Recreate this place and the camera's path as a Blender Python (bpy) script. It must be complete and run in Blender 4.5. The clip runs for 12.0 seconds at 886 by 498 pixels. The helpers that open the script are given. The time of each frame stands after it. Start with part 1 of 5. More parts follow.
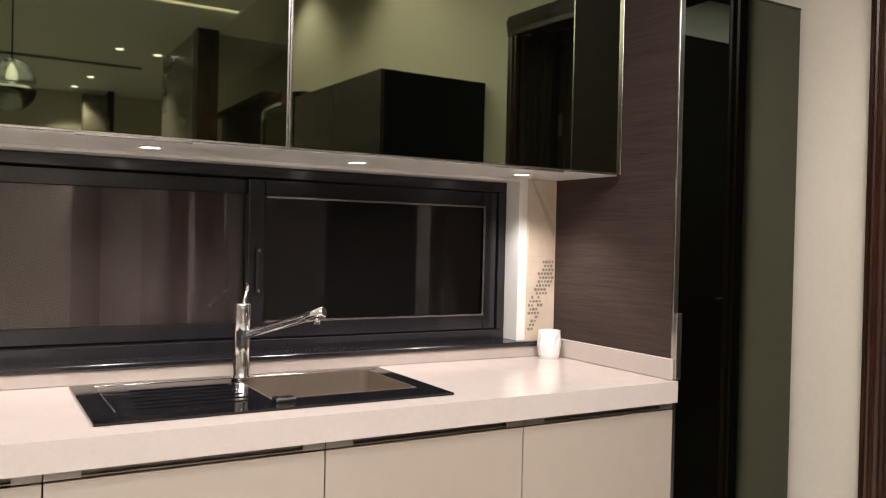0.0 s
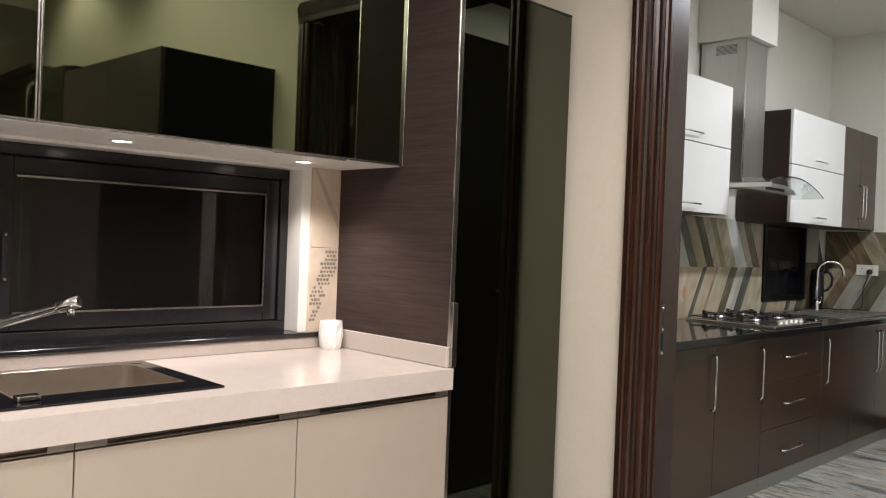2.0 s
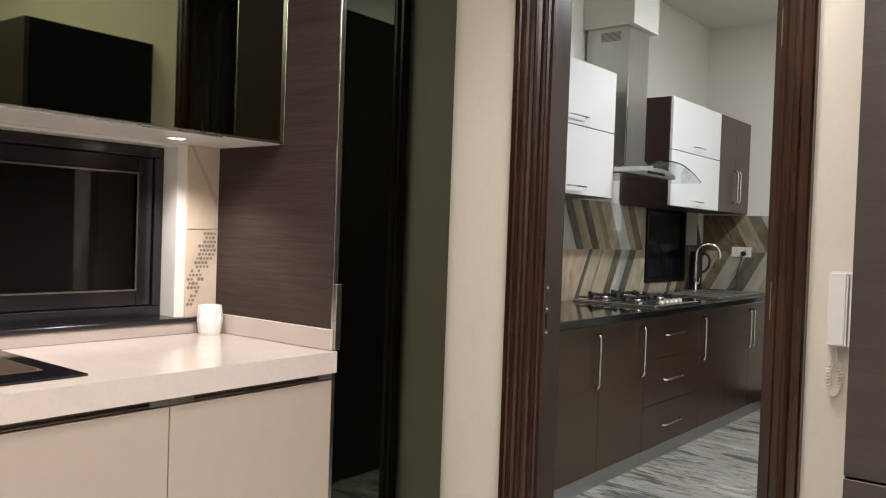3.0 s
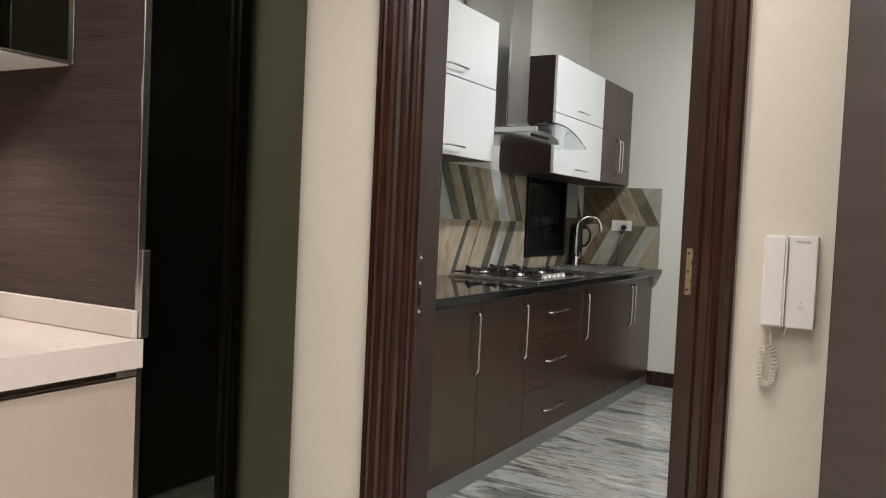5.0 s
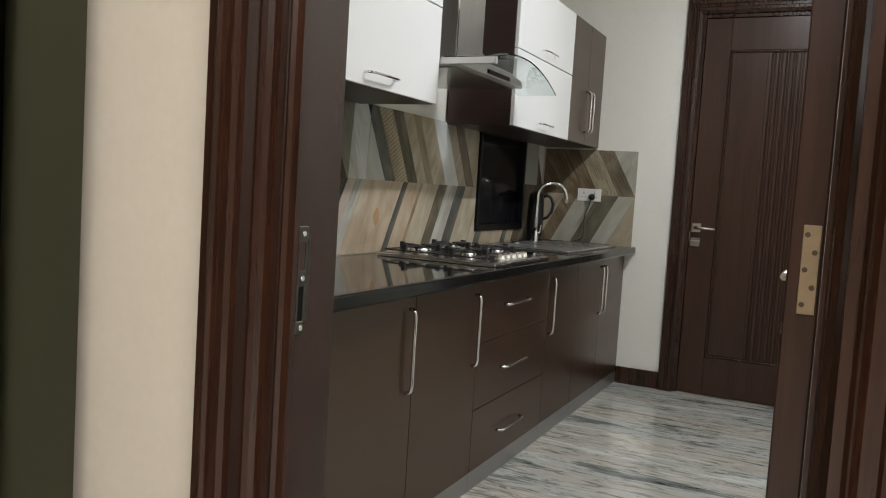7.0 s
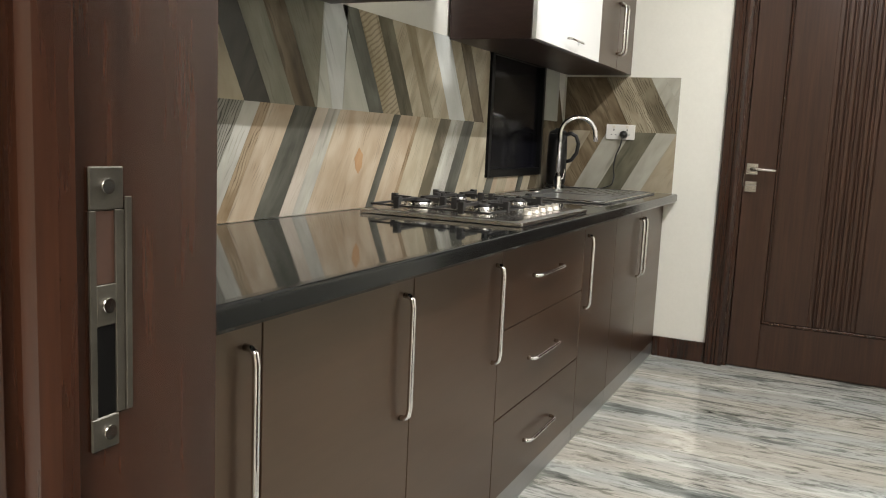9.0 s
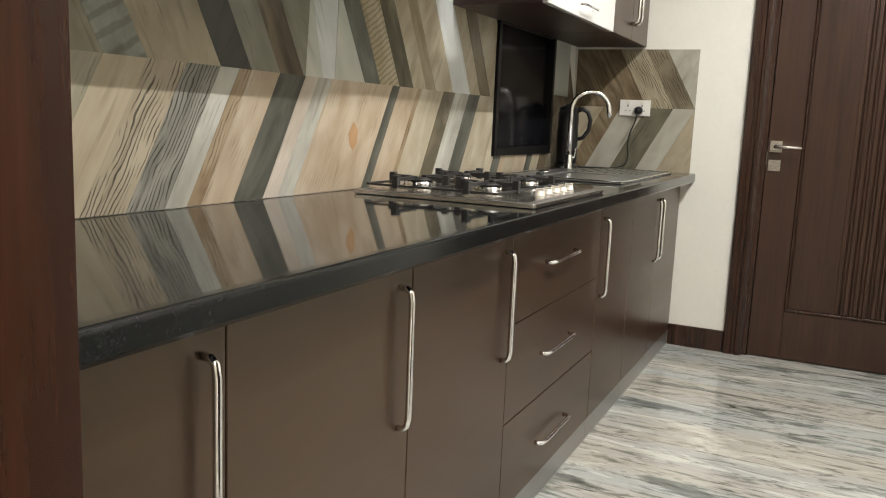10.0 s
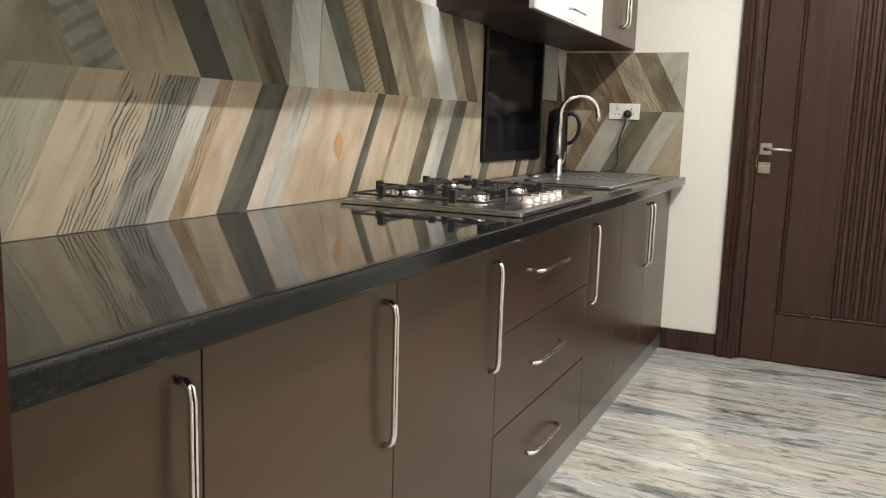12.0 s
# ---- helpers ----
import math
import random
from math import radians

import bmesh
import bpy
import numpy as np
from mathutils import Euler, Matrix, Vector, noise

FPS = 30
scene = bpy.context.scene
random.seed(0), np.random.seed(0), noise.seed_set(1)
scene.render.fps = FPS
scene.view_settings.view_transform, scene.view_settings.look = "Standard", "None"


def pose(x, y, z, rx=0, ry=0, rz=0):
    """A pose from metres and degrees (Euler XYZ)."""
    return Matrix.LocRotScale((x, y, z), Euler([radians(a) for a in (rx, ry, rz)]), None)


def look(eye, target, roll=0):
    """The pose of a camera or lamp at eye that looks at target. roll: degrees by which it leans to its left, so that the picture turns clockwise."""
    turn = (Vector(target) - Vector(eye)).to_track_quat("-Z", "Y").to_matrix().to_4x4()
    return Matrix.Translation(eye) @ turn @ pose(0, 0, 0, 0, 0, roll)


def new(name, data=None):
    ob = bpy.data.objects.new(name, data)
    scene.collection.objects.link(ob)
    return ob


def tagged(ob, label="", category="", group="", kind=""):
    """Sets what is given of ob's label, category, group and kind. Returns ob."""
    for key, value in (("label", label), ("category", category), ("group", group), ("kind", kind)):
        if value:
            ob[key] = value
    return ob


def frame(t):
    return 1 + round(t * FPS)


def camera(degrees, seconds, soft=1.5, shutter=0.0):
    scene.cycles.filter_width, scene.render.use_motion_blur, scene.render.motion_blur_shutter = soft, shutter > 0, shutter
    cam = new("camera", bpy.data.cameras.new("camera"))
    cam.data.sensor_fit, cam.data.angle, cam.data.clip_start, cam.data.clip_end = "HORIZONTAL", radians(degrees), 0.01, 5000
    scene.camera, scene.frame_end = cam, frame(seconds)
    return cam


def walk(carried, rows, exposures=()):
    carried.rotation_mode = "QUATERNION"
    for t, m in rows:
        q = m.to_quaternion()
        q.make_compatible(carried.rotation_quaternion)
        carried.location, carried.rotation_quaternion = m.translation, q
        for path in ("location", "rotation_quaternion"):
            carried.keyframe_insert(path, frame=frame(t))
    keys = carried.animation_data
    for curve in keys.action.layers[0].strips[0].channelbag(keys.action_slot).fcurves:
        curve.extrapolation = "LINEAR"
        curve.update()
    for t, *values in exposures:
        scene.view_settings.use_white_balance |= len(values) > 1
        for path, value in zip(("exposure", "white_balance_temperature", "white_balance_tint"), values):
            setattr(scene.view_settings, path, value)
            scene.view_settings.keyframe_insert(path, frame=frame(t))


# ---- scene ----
cam = camera(57.2, 12.0, soft=1.1)
PATH = [
    (0, (-0.082, 0.1, 1.278), (0.925, 1.828, 1.255), 1.3),
    (0.5, (-0.056, 0.096, 1.272), (1.064, 1.753, 1.246), 1.7),
    (1, (-0.037, 0.098, 1.264), (1.18, 1.685, 1.248), 1.9),
    (1.5, (-0.031, 0.093, 1.267), (1.281, 1.603, 1.25), 2.2),
    (2, (-0.016, 0.088, 1.261), (1.38, 1.52, 1.241), 2.2),
    (2.5, (0.006, 0.087, 1.25), (1.487, 1.432, 1.223), 2.0),
    (3, (0.041, 0.085, 1.24), (1.607, 1.329, 1.198), 2.0),
    (3.2, (0.06, 0.111, 1.23), (1.659, 1.312, 1.185), 2.0),
    (5, (0.493, 0.354, 1.182), (2.231, 1.34, 1.099), 2.6),
    (5.5, (0.711, 0.438, 1.167), (2.472, 1.38, 1.072), 3.0),
    (6, (0.941, 0.556, 1.171), (2.723, 1.457, 1.065), 3.1),
    (6.5, (1.188, 0.661, 1.16), (2.973, 1.556, 1.041), 3.3),
    (7, (1.407, 0.786, 1.144), (3.205, 1.649, 0.997), 3.6),
    (8.8, (2.082, 1.154, 1.11), (3.887, 1.976, 0.853), 2.9),
    (9, (2.155, 1.172, 1.095), (3.946, 2.02, 0.823), 2.6),
    (9.5, (2.292, 1.24, 1.075), (4.074, 2.096, 0.772), 2.4),
    (10, (2.363, 1.268, 1.068), (4.144, 2.121, 0.754), 2.4),
    (10.5, (2.377, 1.265, 1.077), (4.161, 2.117, 0.773), 2.3),
    (11, (2.384, 1.266, 1.075), (4.169, 2.114, 0.767), 2.1),
    (11.5, (2.387, 1.262, 1.07), (4.173, 2.107, 0.755), 1.8),
    (12, (2.393, 1.264, 1.084), (4.182, 2.104, 0.776), 1.8),
]
walk(cam, [(t, look(eye, target, roll)) for t, eye, target, roll in PATH],
     [(0.0, 0.06, 6430, 14), (6.5, 0.02, 6450, 12), (7.2, 0.05, 6480, 12), (9.0, 0.8, 6800, 12), (12.0, 0.93, 6950, 14)])

# ---------- world and light ----------
world = bpy.data.worlds.new("night")
scene.world = world
world.use_nodes = True
world.node_tree.nodes["Background"].inputs[0].default_value = (0.012, 0.014, 0.02, 1)
world.node_tree.nodes["Background"].inputs[1].default_value = 0.15
WARM, NEUTRAL = (1.0, 0.93, 0.89), (0.97, 1.0, 1.03)


def area(at, sx, sy, watts, colour, target=None, spread=180):
    data = bpy.data.lights.new("area_light", "AREA")
    data.shape, data.size, data.size_y, data.energy, data.color = "RECTANGLE", sx, sy, watts, colour
    data.spread = radians(spread)
    ob = new("area_light", data)
    ob.matrix_world = look(at, target or (at[0], at[1] + 0.001, 0))
    return ob


def spot(at, watts, colour, angle=75, target=None, radius=0.03, blend=0.7):
    data = bpy.data.lights.new("spot_light", "SPOT")
    data.energy, data.color, data.spot_size, data.spot_blend, data.shadow_soft_size = watts, colour, radians(angle), blend, radius
    ob = new("spot_light", data)
    ob.matrix_world = look(at, target or (at[0], at[1] + 0.001, 0))
    return ob


# ---------- materials ----------
def material(name, rgb, rough=0.5, metal=0.0, coat=0.0):
    m = bpy.data.materials.new(name)
    m.use_nodes = True
    b = m.node_tree.nodes["Principled BSDF"]
    b.inputs["Base Color"].default_value = (*rgb, 1)
    b.inputs["Roughness"].default_value = rough
    b.inputs["Metallic"].default_value = metal
    b.inputs["Coat Weight"].default_value = coat
    b.inputs["Coat Roughness"].default_value = 0.03
    return m


def node(m, kind, **values):
    n = m.node_tree.nodes.new(kind)
    for k, v in values.items():
        n.inputs[k.replace("_", " ")].default_value = v
    return n


def join(m, a, b):
    m.node_tree.links.new(a, b)


def coords(m, scale, use="Object"):
    tex = m.node_tree.nodes.new("ShaderNodeTexCoord")
    mp = m.node_tree.nodes.new("ShaderNodeMapping")
    mp.inputs["Scale"].default_value = scale
    join(m, tex.outputs[use], mp.inputs["Vector"])
    return mp.outputs["Vector"]


def textured(name, dark, light, rough=0.5, scale=(1, 1, 1), noise_scale=8.0, detail=6.0, bump=0.1, distance=0.002, metal=0.0,
             coat=0.0, low=0.3, high=0.7, rough_vary=0.08, distortion=0.0, vary=0.0):
    """A surface whose colour runs from dark to light by a stretched noise, with the same grain in its relief and gloss."""
    m = material(name, light, rough, metal, coat)
    b = m.node_tree.nodes["Principled BSDF"]
    v = coords(m, scale)
    n1 = node(m, "ShaderNodeTexNoise", Scale=noise_scale, Detail=detail, Roughness=0.6, Distortion=distortion)
    n2 = node(m, "ShaderNodeTexNoise", Scale=noise_scale * 0.17, Detail=3.0)
    info = m.node_tree.nodes.new("ShaderNodeObjectInfo")
    shift = m.node_tree.nodes.new("ShaderNodeVectorMath")
    shift.operation = "MULTIPLY_ADD"
    shift.inputs[1].default_value = (37, 53, 71)
    join(m, info.outputs["Random"], shift.inputs[0])
    join(m, v, shift.inputs[2])
    join(m, shift.outputs[0] if vary else v, n1.inputs["Vector"])
    join(m, shift.outputs[0] if vary else v, n2.inputs["Vector"])
    mix = m.node_tree.nodes.new("ShaderNodeMath")
    mix.operation = "MULTIPLY_ADD"
    mix.inputs[1].default_value, mix.inputs[2].default_value = 0.35, 0.0
    join(m, n2.outputs["Fac"], mix.inputs[0])
    add = m.node_tree.nodes.new("ShaderNodeMath")
    add.operation = "MULTIPLY_ADD"
    add.inputs[1].default_value = 0.65
    join(m, n1.outputs["Fac"], add.inputs[0])
    join(m, mix.outputs[0], add.inputs[2])
    ramp = m.node_tree.nodes.new("ShaderNodeValToRGB")
    ramp.color_ramp.elements[0].position, ramp.color_ramp.elements[0].color = low, (*dark, 1)
    ramp.color_ramp.elements[1].position, ramp.color_ramp.elements[1].color = high, (*light, 1)
    join(m, add.outputs[0], ramp.inputs["Fac"])
    join(m, ramp.outputs["Color"], b.inputs["Base Color"])
    r = m.node_tree.nodes.new("ShaderNodeMapRange")
    r.inputs["To Min"].default_value, r.inputs["To Max"].default_value = max(0.02, rough - rough_vary), rough + rough_vary
    join(m, n2.outputs["Fac"], r.inputs["Value"])
    join(m, r.outputs[0], b.inputs["Roughness"])
    if bump:
        bp = node(m, "ShaderNodeBump", Strength=bump, Distance=distance)
        join(m, n1.outputs["Fac"], bp.inputs["Height"])
        join(m, bp.outputs["Normal"], b.inputs["Normal"])
    return m


CREAM = textured("cream_paint", (0.60, 0.552, 0.452), (0.64, 0.592, 0.492), 0.5, noise_scale=60, bump=0.05, distance=0.0006)
WHITEWALL = textured("white_paint", (0.69, 0.68, 0.615), (0.73, 0.72, 0.655), 0.45, noise_scale=60, bump=0.05, distance=0.0006)
CEIL = textured("ceiling_paint", (0.70, 0.68, 0.62), (0.74, 0.72, 0.66), 0.6, noise_scale=30, bump=0.02)
WOOD = textured("dark_stained_wood", (0.007, 0.0035, 0.0025), (0.050, 0.019, 0.0095), 0.25, (14, 14, 0.9), 5, 8, 0.12, 0.001, vary=1, low=0.25, high=0.75)
WOODDOOR = textured("dark_door_veneer", (0.012, 0.005, 0.003), (0.058, 0.025, 0.0135), 0.32, (18, 18, 0.8), 5, 8, 0.12, 0.001, vary=1, low=0.25, high=0.75)
LAMINATE = textured("brown_grained_laminate", (0.036, 0.025, 0.022), (0.070, 0.050, 0.044), 0.5, (1, 1.5, 40), 4, 6, 0.5, 0.0012, vary=1)
LAMINATE.node_tree.nodes["Principled BSDF"].inputs["IOR"].default_value = 1.14
LAMINATE2 = textured("deep_brown_grained_laminate", (0.018, 0.012, 0.010), (0.034, 0.024, 0.020), 0.42, (1, 1.5, 40), 4, 6, 0.3, 0.0008, vary=1)
K2DARK = textured("dark_brown_lacquer", (0.022, 0.0105, 0.0058), (0.038, 0.0185, 0.010), 0.31, (1.2, 1.2, 12), 3, 4, 0.02, 0.0005)
K2DARK.node_tree.nodes["Principled BSDF"].inputs["IOR"].default_value = 1.78
K2DARK.node_tree.nodes["Principled BSDF"].inputs["Specular Tint"].default_value = (1.0, 0.79, 0.58, 1)
K2SIDE = textured("dark_wenge_board", (0.026, 0.013, 0.011), (0.045, 0.024, 0.019), 0.35, (3, 3, 20), 4, 5, 0.08, 0.0006)
WHITEGLOSS = material("white_gloss_laminate", (0.80, 0.81, 0.80), 0.16, coat=0.3)
BEIGE = textured("beige_lacquer", (0.33, 0.28, 0.225), (0.355, 0.30, 0.243), 0.22, noise_scale=12, bump=0.0, coat=0.2)
QUARTZ = textured("pale_quartz", (0.45, 0.395, 0.35), (0.49, 0.43, 0.38), 0.16, noise_scale=90, bump=0.0, rough_vary=0.04)
GRANITE = textured("polished_black_granite", (0.006, 0.007, 0.007), (0.022, 0.023, 0.022), 0.05, noise_scale=160, bump=0.0, rough_vary=0.02, low=0.45, high=0.75)
# The same granite for the front edge, its dimness put into colour and reflectance.
DIMEDGE = textured("dimmed_granite_edge", (0.005, 0.006, 0.006), (0.016, 0.017, 0.017), 0.14, noise_scale=160, bump=0.0, rough_vary=0.03, low=0.45, high=0.75)
DIMEDGE.node_tree.nodes["Principled BSDF"].inputs["IOR"].default_value = 1.34
BLACKGLASS = material("black_green_glass", (0.0008, 0.001, 0.0006), 0.02)
BLACKGLASS.node_tree.nodes["Principled BSDF"].inputs["IOR"].default_value = 2.35
BLACKGLASS.node_tree.nodes["Principled BSDF"].inputs["Specular Tint"].default_value = (0.86, 0.95, 0.60, 1)
TALLGLASS = material("dark_gloss_glass", (0.0008, 0.001, 0.0006), 0.015)
TALLGLASS.node_tree.nodes["Principled BSDF"].inputs["IOR"].default_value = 1.75
TALLGLASS.node_tree.nodes["Principled BSDF"].inputs["Specular Tint"].default_value = (0.92, 1.0, 0.70, 1)
MOSAIC = material("grey_mosaic_glaze", (0.20, 0.175, 0.14), 0.3)
SINKGLASS = material("black_sink_glass", (0.004, 0.004, 0.005), 0.06)
BLACKALU = textured("black_aluminium", (0.009, 0.008, 0.0095), (0.013, 0.012, 0.014), 0.18, noise_scale=9, bump=0.0, rough_vary=0.04)
BLACKALU.node_tree.nodes["Principled BSDF"].inputs["IOR"].default_value = 1.55
EDGE = material("satin_steel_edge", (0.58, 0.56, 0.53), 0.24, 1.0)
SHEEN = textured("brown_metal_sheen", (0.25, 0.215, 0.185), (0.31, 0.27, 0.235), 0.34, noise_scale=30, bump=0.0, metal=0.6)
BOWL = textured("warm_satin_steel", (0.33, 0.265, 0.20), (0.37, 0.30, 0.23), 0.34, (8, 8, 8), 4, 4, 0.0, metal=0.75)
SCREEN = textured("brown_mesh_screen", (0.075, 0.056, 0.052), (0.11, 0.085, 0.078), 0.7, noise_scale=3, bump=0.0)
CHROME = material("chrome", (0.82, 0.82, 0.82), 0.10, 1.0)
SMOKED = material("smoked_mirror", (0.28, 0.28, 0.26), 0.06, 1.0)
SATIN = textured("brushed_steel", (0.46, 0.44, 0.41), (0.58, 0.56, 0.52), 0.26, (1, 1, 60), 6, 4, 0.05, 0.0003, 1.0)
SATINX = textured("brushed_sheet_steel", (0.50, 0.50, 0.48), (0.62, 0.62, 0.60), 0.34, (80, 80, 1), 6, 4, 0.04, 0.0003, 1.0)
ALU = textured("grey_aluminium_kick", (0.30, 0.30, 0.29), (0.38, 0.38, 0.37), 0.34, (1, 1, 60), 4, 3, 0.03, 0.0003, 0.8)
HOODSTEEL = textured("bright_satin_steel", (0.52, 0.52, 0.50), (0.62, 0.62, 0.60), 0.34, (60, 1, 60), 4, 4, 0.02, 0.0003, 0.55)
KNOB = textured("satin_champagne_metal", (0.52, 0.49, 0.43), (0.62, 0.58, 0.51), 0.45, noise_scale=30, bump=0.0, metal=0.15)
BRASS = textured("dull_brass", (0.42, 0.33, 0.22), (0.52, 0.42, 0.29), 0.36, noise_scale=40, bump=0.02, metal=0.9)
CASTIRON = textured("cast_iron", (0.010, 0.010, 0.010), (0.022, 0.021, 0.020), 0.5, noise_scale=120, bump=0.2, distance=0.0006)
BLACKPLASTIC = material("black_plastic", (0.007, 0.007, 0.007), 0.32)
WHITEPLASTIC = material("white_plastic", (0.72, 0.70, 0.65), 0.28)
CREAMPLASTIC = material("cream_plastic", (0.66, 0.62, 0.53), 0.35)
CERAMIC = material("white_ceramic", (0.78, 0.76, 0.73), 0.18)
GREY = material("grey_print", (0.10, 0.10, 0.10), 0.5)
MATTBLACK = material("black_board", (0.005, 0.005, 0.005), 0.3)
MATTBLACK.node_tree.nodes["Principled BSDF"].inputs["IOR"].default_value = 1.2
DARKGAP = material("dark_recess", (0.014, 0.0125, 0.012), 0.8)
GREYPANE = textured("grey_inner_frame", (0.30, 0.31, 0.28), (0.36, 0.37, 0.33), 0.4, noise_scale=20, bump=0.0)


def glass(name, tint, rough=0.0):
    m = material(name, tint, rough)
    b = m.node_tree.nodes["Principled BSDF"]
    b.inputs["Transmission Weight"].default_value = 1.0
    b.inputs["IOR"].default_value = 1.45
    return m


WINGLASS = glass("dark_tinted_pane", (0.80, 0.77, 0.77))
HOODGLASS = glass("clear_glass", (0.86, 0.93, 0.92))


def glow(name, rgb, strength):
    m = material(name, (1, 1, 1), 0.5)
    b = m.node_tree.nodes["Principled BSDF"]
    b.inputs["Emission Color"].default_value = (*rgb, 1)
    b.inputs["Emission Strength"].default_value = strength
    return m


BULB = glow("lit_spot_lens", (1.0, 0.88, 0.78), 14.0)
PALEBULB = glow("dim_lamp_bulb", (1.0, 0.85, 0.65), 2.0)
COVE = glow("lit_cove_strip", (1.0, 0.82, 0.60), 3.0)
PANELGLOW = glow("lit_ceiling_diffuser", (1.0, 0.95, 0.86), 5.0)


def marble():
    m = material("streaked_marble", (0.5, 0.5, 0.48), 0.10)
    b = m.node_tree.nodes["Principled BSDF"]
    v = coords(m, (3.4, 0.62, 1))
    n1 = node(m, "ShaderNodeTexNoise", Scale=1.7, Detail=9.0, Roughness=0.66, Distortion=1.1)
    n2 = node(m, "ShaderNodeTexNoise", Scale=5.5, Detail=8.0, Roughness=0.7, Distortion=0.7)
    n3 = node(m, "ShaderNodeTexNoise", Scale=1.1, Detail=3.0, Roughness=0.5)
    for n in (n1, n2, n3):
        join(m, v, n.inputs["Vector"])
    n2.inputs["Scale"].default_value, n2.inputs["Distortion"].default_value = 8.0, 1.3
    r1 = m.node_tree.nodes.new("ShaderNodeValToRGB")
    e = r1.color_ramp.elements
    e[0].position, e[0].color = 0.30, (0.10, 0.105, 0.098, 1)
    e[1].position, e[1].color = 0.62, (0.53, 0.53, 0.50, 1)
    for pos, c in ((0.41, (0.19, 0.20, 0.185, 1)), (0.46, (0.42, 0.42, 0.395, 1)), (0.54, (0.36, 0.36, 0.335, 1))):
        s = e.new(pos)
        s.color = c
    join(m, n1.outputs["Fac"], r1.inputs["Fac"])
    r2 = m.node_tree.nodes.new("ShaderNodeValToRGB")
    e = r2.color_ramp.elements
    e[0].position, e[0].color = 0.38, (0.30, 0.31, 0.29, 1)
    e[1].position, e[1].color = 0.50, (1, 1, 1, 1)
    join(m, n2.outputs["Fac"], r2.inputs["Fac"])
    mul = m.node_tree.nodes.new("ShaderNodeMixRGB")
    mul.blend_type = "MULTIPLY"
    mul.inputs["Fac"].default_value = 0.8
    join(m, r1.outputs["Color"], mul.inputs["Color1"])
    join(m, r2.outputs["Color"], mul.inputs["Color2"])
    r3 = m.node_tree.nodes.new("ShaderNodeValToRGB")
    e = r3.color_ramp.elements
    e[0].position, e[0].color = 0.42, (1.0, 0.94, 0.87, 1)
    e[1].position, e[1].color = 0.60, (0.92, 0.97, 1.0, 1)
    join(m, n3.outputs["Fac"], r3.inputs["Fac"])
    mul2 = m.node_tree.nodes.new("ShaderNodeMixRGB")
    mul2.blend_type = "MULTIPLY"
    mul2.inputs["Fac"].default_value = 0.8
    join(m, mul.outputs["Color"], mul2.inputs["Color1"])
    join(m, r3.outputs["Color"], mul2.inputs["Color2"])
    join(m, mul2.outputs["Color"], b.inputs["Base Color"])
    return m


MARBLE = marble()


